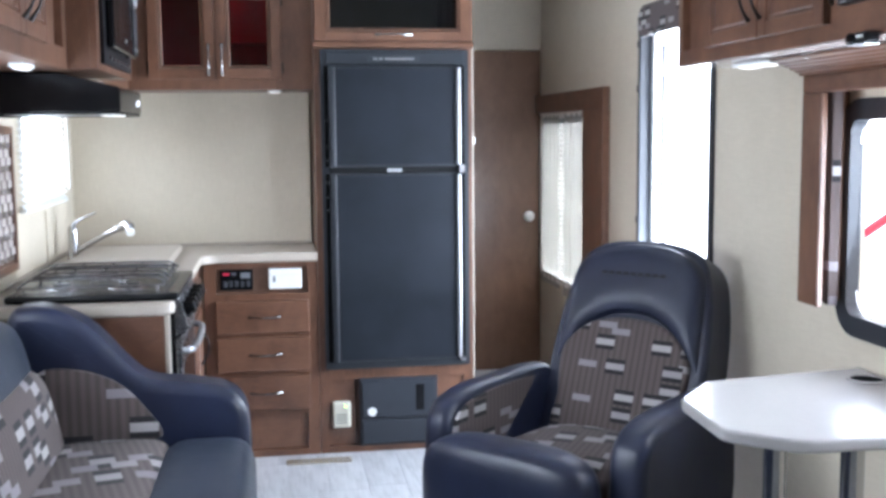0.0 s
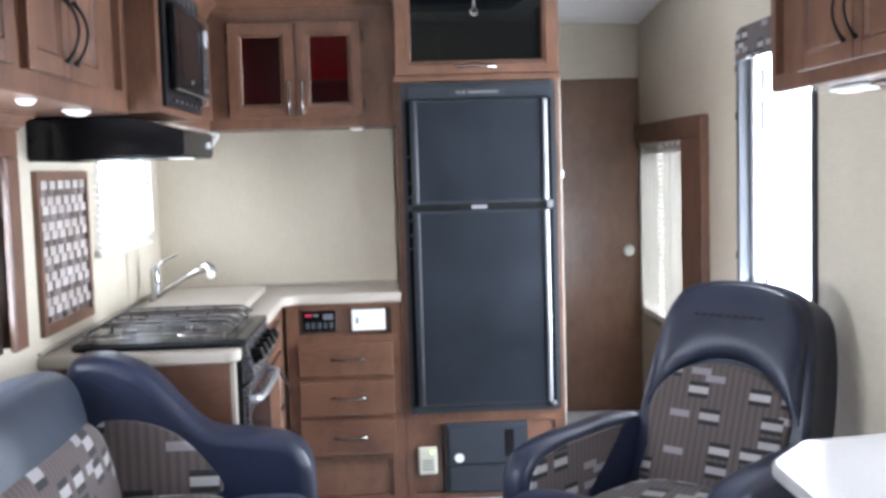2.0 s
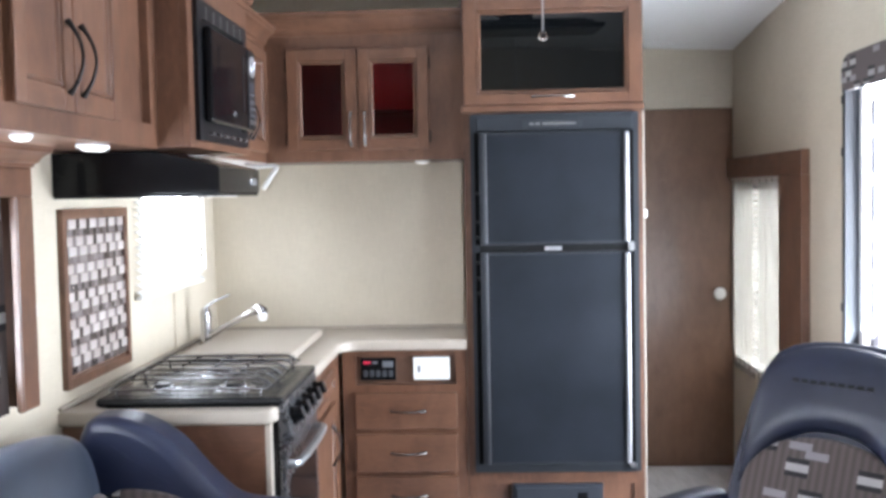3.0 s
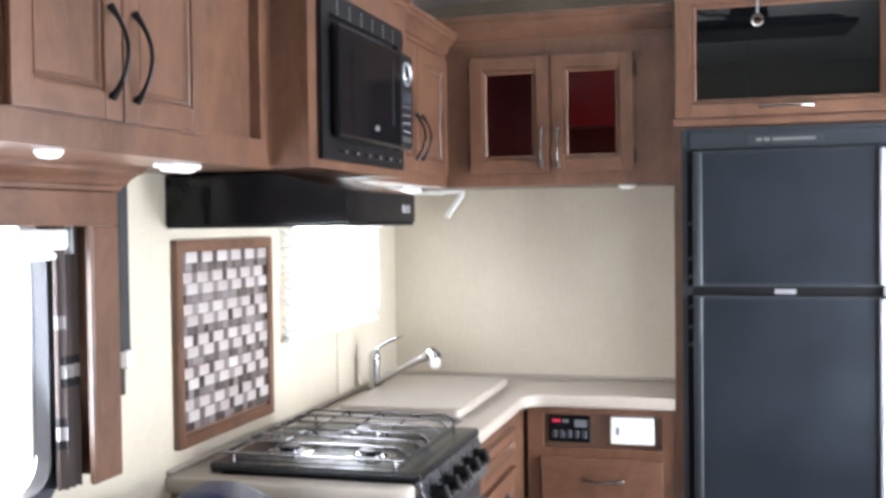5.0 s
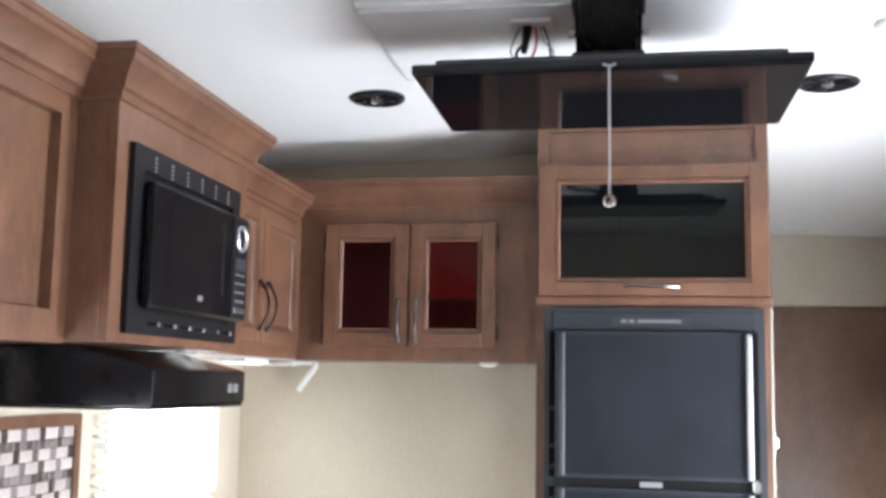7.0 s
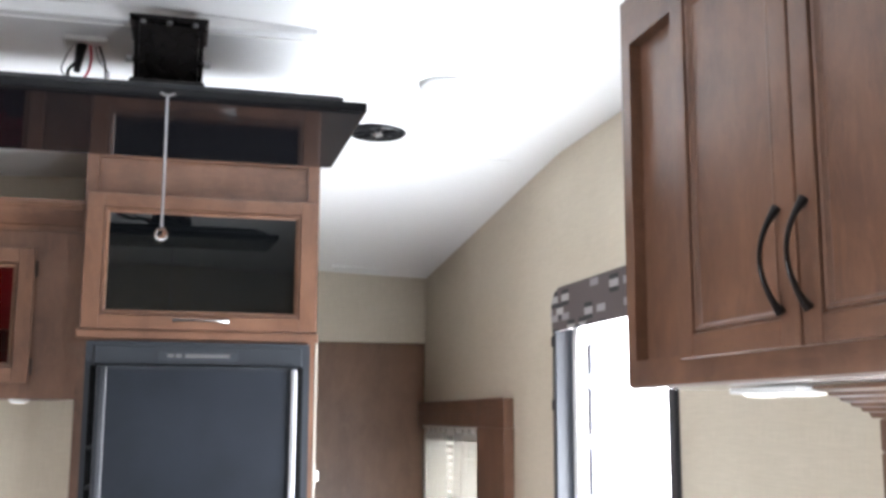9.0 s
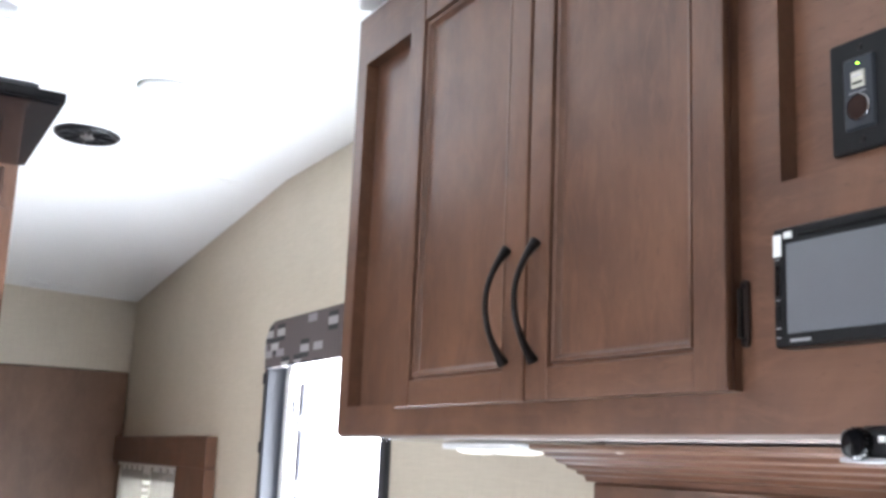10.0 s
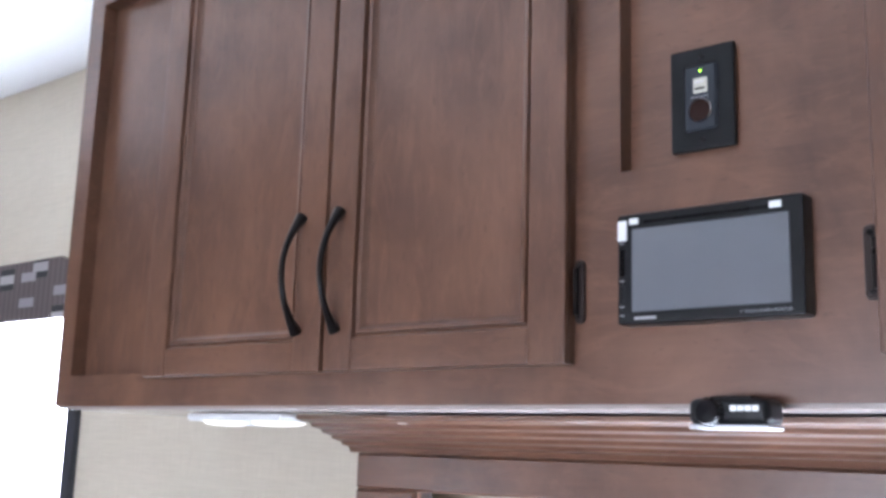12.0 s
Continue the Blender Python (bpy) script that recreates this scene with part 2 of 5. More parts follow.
BRASS = plain("aged_vent_metal", (0.42, 0.36, 0.27), 0.4, metal=0.5)
GROUND = plain("pale_gravel", (0.42, 0.41, 0.39), 0.9, vary=0.25, scale=8)
# Emission stands in for blown-out daylight beyond the windows.
OUTSIDE_GLOW = glowing("glowing_white_outdoors", (1.0, 1.0, 1.0), 2.6)
STRIPE = plain("red_decal", (0.62, 0.02, 0.06), 0.4)
CREAM_PLASTIC = plain("cream_plastic", (0.55, 0.53, 0.44), 0.4, vary=0.06)
TILE_LITE = Nodes("stone_tile")
_c = TILE_LITE.noise(TILE_LITE.coords(), 60, 4)
_r = TILE_LITE.add("ShaderNodeObjectInfo").outputs["Random"]
TILE_LITE.set(Base_Color=TILE_LITE.mix(0.5, TILE_LITE.ramp(_r, [(0.1, (0.34, 0.285, 0.265)), (0.9, (0.52, 0.465, 0.44))]), TILE_LITE.ramp(_c, [(0.35, (0.36, 0.30, 0.28)), (0.7, (0.54, 0.49, 0.46))])), Roughness=0.25)
TILE_LITE = TILE_LITE.m
TILE_DARK = Nodes("glass_tile")
_r = TILE_DARK.add("ShaderNodeObjectInfo").outputs["Random"]
TILE_DARK.set(Base_Color=TILE_DARK.ramp(_r, [(0.1, (0.045, 0.032, 0.030)), (0.5, (0.11, 0.085, 0.082)), (0.9, (0.20, 0.17, 0.165))]), Roughness=0.14)
TILE_DARK = TILE_DARK.m
PLANK = Nodes("grey_vinyl_plank")
_r = PLANK.add("ShaderNodeObjectInfo").outputs["Random"]
_g = PLANK.noise(PLANK.coords((40, 2.5, 40)), 2.2, 6, 0.65, 0.8)
_b = PLANK.noise(PLANK.coords((9, 3, 9)), 2.0, 4)
PLANK.set(Base_Color=PLANK.mix(0.30, PLANK.ramp(PLANK.math("MULTIPLY_ADD", _g, 0.6, PLANK.math("MULTIPLY", _b, 0.4)), [(0.33, (0.26, 0.265, 0.28)), (0.5, (0.46, 0.465, 0.48)), (0.7, (0.62, 0.625, 0.63))]), PLANK.ramp(_r, [(0, (0.36, 0.365, 0.385)), (1, (0.64, 0.64, 0.65))])), Roughness=0.38)
PLANK.bump(_g, 0.1, 0.0006)
PLANK = PLANK.m


# ---- mesh helpers ----
def flat_faces(me, limit):
    """Weigh corner normals by area, so that broad faces stay flat beside rounded edges."""
    faces = [(p.normal.copy(), p.area, p.vertices[:]) for p in me.polygons]
    around = {}
    for n, a, vs in faces:
        for v in vs:
            around.setdefault(v, []).append((n, a))
    out = []
    for n, a, vs in faces:
        for v in vs:
            s = Vector((0, 0, 0))
            for n2, a2 in around[v]:
                if n.dot(n2) > limit:
                    s += n2 * a2
            out.append(s.normalized() if s.length > 1e-12 else n)
    me.normals_split_custom_set(out)


def mesh_of(bm, name, mat, smooth=40):
    bmesh.ops.recalc_face_normals(bm, faces=bm.faces[:])
    me = bpy.data.meshes.new(name)
    bm.to_mesh(me)
    bm.free()
    me.materials.append(mat)
    if smooth:
        me.polygons.foreach_set("use_smooth", [True] * len(me.polygons))
        me.set_sharp_from_angle(angle=radians(smooth))
        flat_faces(me, math.cos(radians(smooth)))
    return me


def part(name, bm, mat, parent=None, label="", smooth=40):
    ob = new(name, mesh_of(bm, name, mat, smooth))
    ob.parent = parent
    return tagged(ob, label)


def words(name, text, size, at, mat, parent):
    """Printed text in the built-in font, facing -y of its thing, with its lower left corner at a point."""
    cu = bpy.data.curves.new(name, "FONT")
    cu.body, cu.size, cu.extrude = text, size, size * 0.03
    tmp = bpy.data.objects.new(name, cu)
    bpy.context.scene.collection.objects.link(tmp)
    me = bpy.data.meshes.new_from_object(tmp.evaluated_get(bpy.context.evaluated_depsgraph_get()))
    bm = bmesh.new()
    bm.from_mesh(me)
    bpy.data.objects.remove(tmp)
    bpy.data.curves.remove(cu)
    bpy.data.meshes.remove(me)
    bm.transform(Matrix.Translation(at) @ Matrix.Rotation(radians(90), 4, "X"))
    return part(name, bm, mat, parent)


def spline(pts, per=6):
    out, n = [], len(pts)
    for i in range(n - 1):
        p0, p1, p2, p3 = (Vector(pts[min(max(i + k - 1, 0), n - 1)]) for k in range(4))
        for k in range(per):
            s = k / per
            out.append(0.5 * (2 * p1 + (p2 - p0) * s + (2 * p0 - 5 * p1 + 4 * p2 - p3) * s * s + (3 * p1 - p0 - 3 * p2 + p3) * s ** 3))
    out.append(Vector(pts[-1]))
    return out


def thing(name, label, category, at=(0, 0, 0), rz=0, group="", kind=""):
    ob = new(name)
    ob.empty_display_size = 0.05
    ob.matrix_world = pose(*at, 0, 0, rz)
    return tagged(ob, label, category, group, kind)


def structure(name, bm, mat, label="", category="", smooth=30):
    return tagged(part(name, bm, mat, None, label, smooth), category=category, kind="structure")


def box(x0, x1, y0, y1, z0, z1, bev=0.0, seg=1, bm=None):
    bm = bm or bmesh.new()
    r = bmesh.ops.create_cube(bm, size=1.0)
    vs = r["verts"]
    for v in vs:
        v.co = Vector(((x0 + x1) / 2 + v.co.x * (x1 - x0), (y0 + y1) / 2 + v.co.y * (y1 - y0), (z0 + z1) / 2 + v.co.z * (z1 - z0)))
    if bev:
        es = {e for v in vs for e in v.link_edges}
        bmesh.ops.bevel(bm, geom=list(es), offset=bev, segments=seg, affect="EDGES", profile=0.5)
    return bm


def rod(p, q, r, r2=None, n=14, bm=None, caps=True):
    bm = bm or bmesh.new()
    p, q = Vector(p), Vector(q)
    m = Matrix.Translation((p + q) / 2) @ (q - p).to_track_quat("Z", "Y").to_matrix().to_4x4()
    bmesh.ops.create_cone(bm, cap_ends=caps, segments=n, radius1=r, radius2=r if r2 is None else r2, depth=(q - p).length, matrix=m)
    return bm


def tube(pts, r, n=8, bm=None):
    """A round bar along points; r: one radius, or one for each point."""
    bm = bm or bmesh.new()
    pts = [Vector(p) for p in pts]
    rs = r if isinstance(r, (list, tuple)) else [r] * len(pts)
    rings, up = [], None
    for i, p in enumerate(pts):
        d = (pts[min(i + 1, len(pts) - 1)] - pts[max(i - 1, 0)]).normalized()
        if up is None:
            up = d.orthogonal().normalized()
        up = (up - d * up.dot(d)).normalized()
        side = d.cross(up)
        rings.append([bm.verts.new(p + rs[i] * (math.cos(a) * up + math.sin(a) * side)) for a in (2 * math.pi * k / n for k in range(n))])
    for a, b in zip(rings, rings[1:]):
        for k in range(n):
            bm.faces.new((a[k], a[(k + 1) % n], b[(k + 1) % n], b[k]))
    bm.faces.new(rings[0])
    bm.faces.new(rings[-1])
    return bm


def prism(poly, axis, a, b, bev=0.0, seg=2, bm=None):
    """A polygon of the two other axes (in the order x, y, z), drawn out along axis from a to b."""
    bm = bm or bmesh.new()

    def place(u, v, w):
        return {"x": (w, u, v), "y": (u, w, v), "z": (u, v, w)}[axis]

    lo = [bm.verts.new(place(u, v, a)) for u, v in poly]
    hi = [bm.verts.new(place(u, v, b)) for u, v in poly]
    k = len(poly)
    fs = [bm.faces.new(lo), bm.faces.new(hi)]
    for i in range(k):
        bm.faces.new((lo[i], lo[(i + 1) % k], hi[(i + 1) % k], hi[i]))
    bmesh.ops.recalc_face_normals(bm, faces=bm.faces[:])
    if bev:
        es = {e for f in fs for e in f.edges}
        bmesh.ops.bevel(bm, geom=list(es), offset=bev, segments=seg, affect="EDGES", profile=0.5)
    return bm


def lathe(profile, at, n=24, axis="z", bm=None):
    """(radius, height) pairs turned about an axis through at."""
    bm = bm or bmesh.new()
    at = Vector(at)

    def place(c, s, h):
        return {"z": Vector((c, s, h)), "x": Vector((h, c, s)), "y": Vector((c, h, s))}[axis] + at

    rings = [[bm.verts.new(place(r * math.cos(a), r * math.sin(a), h)) for a in (2 * math.pi * k / n for k in range(n))] for r, h in profile]
    for a, b in zip(rings, rings[1:]):
        for k in range(n):
            bm.faces.new((a[k], a[(k + 1) % n], b[(k + 1) % n], b[k]))
    bm.faces.new(rings[0])
    bm.faces.new(rings[-1])
    return bm


def rounded(u0, u1, v0, v1, r, n=5):
    pts = []
    for cu, cv, a0 in ((u1 - r, v1 - r, 0), (u0 + r, v1 - r, 90), (u0 + r, v0 + r, 180), (u1 - r, v0 + r, 270)):
        for k in range(n + 1):
            a = radians(a0 + 90 * k / n)
            pts.append((cu + r * math.cos(a), cv + r * math.sin(a)))
    return pts


def ring(u0, u1, v0, v1, r, wide, axis, a, b, bm=None):
    """A rounded rectangular frame, wide on every side, drawn out along axis."""
    bm = bm or bmesh.new()
    out, inn = rounded(u0, u1, v0, v1, r), rounded(u0 + wide, u1 - wide, v0 + wide, v1 - wide, max(0.002, r - wide))

    def place(u, v, w):
        return {"x": (w, u, v), "y": (u, w, v), "z": (u, v, w)}[axis]

    loops = [[bm.verts.new(place(u, v, w)) for u, v in pts] for pts, w in ((out, a), (out, b), (inn, b), (inn, a))]
    k = len(out)
    for i in range(4):
        p, q = loops[i], loops[(i + 1) % 4]
        for j in range(k):
            bm.faces.new((p[j], p[(j + 1) % k], q[(j + 1) % k], q[j]))
    return bm


def cells(u0, u1, v0, v1, holes, put):
    """Calls put(u0, u1, v0, v1) for the rectangles that remain round the holes."""
    us = sorted({u0, u1, *(h for q in holes for h in q[:2])})
    for a, b in zip(us, us[1:]):
        if a < u0 or b > u1:
            continue
        mid = (a + b) / 2
        cut = sorted((q[2], q[3]) for q in holes if q[0] < mid < q[1])
        at = v0
        for lo, hi in cut:
            if lo > at + 1e-6:
                put(a, b, at, lo)
            at = max(at, hi)
        if at < v1 - 1e-6:
            put(a, b, at, v1)


def puffed(hx, hy, hz, e=3.0, n=10, at=(0, 0, 0), bm=None):
    """A plump cushion: a rounded block of the given half sizes."""
    bm = bm or bmesh.new()
    n += 1
    found = {}

    def vert(c):
        key = tuple(round(q, 5) for q in c)
        if key not in found:
            k = sum(abs(q) ** e for q in c) ** (1 / e)
            found[key] = bm.verts.new((c[0] * hx / k + at[0], c[1] * hy / k + at[1], c[2] * hz / k + at[2]))
        return found[key]

    for axis in range(3):
        for sign in (-1.0, 1.0):
            def corner(i, j):
                c = [2 * i / n - 1, 2 * j / n - 1]
                c.insert(axis, sign)
                return vert(c)

            for i in range(n):
                for j in range(n):
                    bm.faces.new((corner(i, j), corner(i + 1, j), corner(i + 1, j + 1), corner(i, j + 1)))
    return bm


# ---- the trailer's shell ----
LW, RW, BACK, HALL, REAR = -1.065, 1.30, 0.335, 1.43, -5.30


def ceiling_height(x, y):
    z = 2.262 - 0.092 * max(0.0, y + 0.26)
    across = abs(x - 0.12)
    return z + 0.045 - 0.038 * min(across, 0.95) / 0.95 - 0.03 * max(0.0, across - 0.95)


def ceiling_sheet():
    bm = bmesh.new()
    xs = [LW - 0.05, -0.83, -0.6, -0.3, 0.0, 0.12, 0.3, 0.6, 0.85, 1.07, 1.2, RW + 0.05]
    ys = [REAR - 0.05, -4.0, -3.0, -2.0, -1.2, -0.6, -0.26, 0.2, 0.6, 1.0, HALL + 0.05]
    low = [[bm.verts.new((x, y, ceiling_height(x, y))) for x in xs] for y in ys]
    top = [[bm.verts.new((x, y, ceiling_height(x, y) + 0.06)) for x in xs] for y in ys]
    for g in (low, top):
        for j in range(len(ys) - 1):
            for i in range(len(xs) - 1):
                bm.faces.new((g[j][i], g[j][i + 1], g[j + 1][i + 1], g[j + 1][i]))
    for j in range(len(ys) - 1):
        for i in (0, len(xs) - 1):
            bm.faces.new((low[j][i], low[j + 1][i], top[j + 1][i], top[j][i]))
    for i in range(len(xs) - 1):
        for j in (0, len(ys) - 1):
            bm.faces.new((low[j][i], low[j][i + 1], top[j][i + 1], top[j][i]))
    return bm


structure("ceiling", ceiling_sheet(), CEIL, "white vinyl ceiling panels with a slight arch", "ceiling", 20)
for sx0, sx1, sy in ((0.86, 1.12, 1.30), (1.04, 1.20, -0.17)):
    zz = ceiling_height((sx0 + sx1) / 2, sy)
    structure("trim", box(sx0, sx1, sy - 0.006, sy + 0.006, zz - 0.004, zz + 0.01), WHITE, "white ceiling seam strip", "trim")


def side_wall(name, x0, x1, holes, y0, y1):
    bm = bmesh.new()
    cells(y0, y1, -0.02, 2.36, holes, lambda a, b, c, d: box(x0, x1, a, b, c, d, bm=bm))
    return structure(name, bm, WALL, "beige linen-textured wall panel", "wall")


ENTRY = (-0.985, -0.245, 0.06, 1.845)
HALL_WIN = (0.42, 1.405, 0.56, 1.46)
DIN_WIN = (-3.15, -1.85, 0.84, 1.42)
SOFA_WIN = (-3.05, -1.70, 0.93, 1.45)
KIT_WIN = (-0.60, 0.06, 1.135, 1.49)
side_wall("wall_right", RW, RW + 0.06, [ENTRY, HALL_WIN, DIN_WIN], REAR - 0.06, HALL + 0.06)
side_wall("wall_left", LW - 0.06, LW, [SOFA_WIN, KIT_WIN], REAR - 0.06, HALL + 0.06)
bm = bmesh.new()
cells(LW, RW, -0.02, 2.36, [(0.55, 1.298, -0.02, 1.82)], lambda a, b, c, d: box(a, b, HALL, HALL + 0.06, c, d, bm=bm))
structure("wall_hall", bm, WALL, "beige wall panel over the hall door", "wall")
structure("wall_back", box(LW, -0.045, BACK, BACK + 0.05, -0.02, 2.36), WALL, "beige linen-textured wall behind the counter", "wall")
structure("wall_rear", box(LW, RW, REAR - 0.06, REAR, -0.02, 2.36), WALL, "plain beige wall panel at the rear end", "wall")
structure("floor", box(LW - 0.06, RW + 0.06, REAR - 0.06, HALL + 0.06, -0.07, -0.0055), PLANK, "grey wood-look vinyl plank floor", "floor")

# outside
g = bmesh.new()
bmesh.ops.create_grid(g, x_segments=8, y_segments=8, size=400)
for v in g.verts:
    v.co.z = -0.75
tagged(part("ground", g, GROUND, None, "pale gravel lot around the trailer"), category="ground", kind="structure")

# ---- windows and doors of the shell ----


def wall_window(name, x, outer, bar=0.03, side=1, mat=GRAPHITE, lab="dark graphite window frame", desc="rounded black-framed trailer window with clear glass"):
    """A black-framed window with rounded corners in a side wall. side: +1 on the right, -1 on the left."""
    y0, y1, z0, z1 = outer
    w = tagged(new(name), desc, "window", kind="structure")
    w.location = (x, (y0 + y1) / 2, z0)
    inv = Matrix.Translation(-w.location)

    def p(n, b, m, lab=""):
        b.transform(inv)
        return part(n, b, m, w, lab)

    a, c = (x - 0.010, x + 0.03) if side > 0 else (x - 0.03, x + 0.010)
    p("window_frame", ring(y0, y1, z0, z1, 0.09, bar, "x", a, c), mat, lab)
    pane = p("pane", prism(rounded(y0 + bar, y1 - bar, z0 + bar, z1 - bar, 0.06), "x", x + 0.02 * side, x + 0.024 * side), GLASS)
    pane.visible_shadow = False
    return w


wall_window("window_1", RW, (DIN_WIN[0] - 0.01, DIN_WIN[1] + 0.02, DIN_WIN[2] - 0.02, DIN_WIN[3] + 0.02), 0.055, 1)
wall_window("window_2", LW, (SOFA_WIN[0] - 0.01, SOFA_WIN[1] + 0.02, SOFA_WIN[2] - 0.02, SOFA_WIN[3] + 0.02), 0.035, -1)
wall_window("window_3", LW, (KIT_WIN[0] - 0.01, KIT_WIN[1] + 0.01, KIT_WIN[2] - 0.01, KIT_WIN[3] + 0.01), 0.02, -1, WHITE, "white window frame", "white-framed kitchen window behind a blind")
wall_window("window_4", RW, (HALL_WIN[0] - 0.01, HALL_WIN[1] + 0.01, HALL_WIN[2] - 0.01, HALL_WIN[3] + 0.01), 0.03, 1, WHITE, "white window frame", "white-framed hall window behind a blind")

# entry door frame and the screen door's edge
d = tagged(new("door_1"), "open entry doorway with a dark rounded frame", "door", kind="structure")
d.location = (RW, -0.615, 0.03)
inv = Matrix.Translation(-d.location)


def dpart(n, b, m, lab="", parent=d):
    b.transform(inv)
    return part(n, b, m, parent, lab)


dpart("door_frame", ring(-0.995, -0.232, 0.03, 1.858, 0.10, 0.03, "x", RW - 0.012, RW + 0.07), GRAPHITE, "dark graphite door frame")
dpart("screen_frame", ring(-0.955, -0.268, 0.07, 1.80, 0.09, 0.035, "x", RW + 0.035, RW + 0.055), WHITE, "white screen door frame")
dpart("screen_stile", box(RW + 0.028, RW + 0.05, -0.415, -0.388, 0.10, 1.70, 0.004), GREY_BAR, "grey screen door stile")
for k in range(9):
    z = 0.30 + 0.16 * k
    dpart("clip", box(RW + 0.020, RW + 0.030, -0.372, -0.362, z + 0.04, z + 0.075, 0.002), GREY_BAR)
    dpart("latch_plate", box(RW + 0.018, RW + 0.0285, -0.43, -0.395, z, z + 0.035, 0.004), WHITE)
for z in (0.45, 0.98, 1.52, 1.70):
    dpart("hinge", box(RW - 0.016, RW - 0.011, -0.247, -0.229, z, z + 0.03, 0.002), RUBBER)
dpart("valance", prism([(-0.99, 1.738), (-0.265, 1.738), (-0.262, 1.765), (-0.255, 1.79), (-0.262, 1.825), (-0.285, 1.85), (-0.32, 1.862), (-0.91, 1.862), (-0.95, 1.85), (-0.985, 1.81)], "x", RW - 0.026, RW - 0.0125, 0.004, 2), VALANCE_CLOTH, "brown patterned cloth valance")

# hall door
structure("wall_beyond", box(0.50, RW, HALL + 0.062, HALL + 0.09, -0.02, 2.0), WALL, "plain wall closing the hall door", "wall")
d = tagged(new("door_2"), "plain brown wood-grain hall door with a white knob", "door", kind="structure")
d.location = (0.92, HALL, 0.0)
inv = Matrix.Translation(-d.location)
dpart("door_leaf", box(0.553, 1.295, HALL - 0.006, HALL + 0.03, 0.0008, 1.817, 0.003), DOOR_WOOD, "", d)
dpart("door_knob", lathe([(0.008, -0.004), (0.012, -0.02), (0.026, -0.030), (0.031, -0.045), (0.025, -0.058), (0.006, -0.063)], (1.218, HALL - 0.006, 0.888), 20, "y"), WHITE, "white round knob", d)

# glowing white boards added outside as the overexposed distance, and the awning arm
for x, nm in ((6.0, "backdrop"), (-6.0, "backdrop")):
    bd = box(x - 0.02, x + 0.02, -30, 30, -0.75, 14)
    structure(nm, bd, OUTSIDE_GLOW, "plain glowing white board standing in for overexposed outdoors", "backdrop")
t = thing("awning_arm", "red awning support arm outside the dinette window", "awning arm", (1.72, -1.55, 1.165))
part("arm", tube([(0, 0.5, -0.24), (0, -1.6, 0.77)], 0.017, 12), STRIPE, t)
part("bracket", box(-0.36, 0.02, 0.47, 0.53, -0.28, -0.20, 0.01), SILVER, t)


# ---- cabinets ----
def bow_handle(parent, at, length=0.125, out=0.03, across=(0, 0, 1), mat=SATIN):
    """An arched bar handle with flared feet; it stands out towards -y."""
    c, u = Vector(at), Vector(across)
    pts, rs = [], []
    for k in range(13):
        s = k / 12 * 2 - 1
        pts.append(c + u * (s * length / 2) + Vector((0, -out * (1 - s * s), 0)))
        rs.append(0.0036 + 0.0030 * abs(s) ** 4)
    return part("handle", tube(pts, rs, 8), mat, parent)


def bent_handle(parent, at, length, side, mat=SATIN):
    """An upright arched handle whose bow leans to one side as well as out."""
    c = Vector(at)
    pts, rs = [], []
    for k in range(15):
        s = k / 14 * 2 - 1
        q = 1 - s * s
        pts.append(c + Vector((side * 0.010 * q, -0.028 * q - 0.003, s * length / 2)))
        rs.append(0.0036 + 0.0036 * abs(s) ** 5)
    return part("handle", tube(pts, rs, 10), mat, parent)


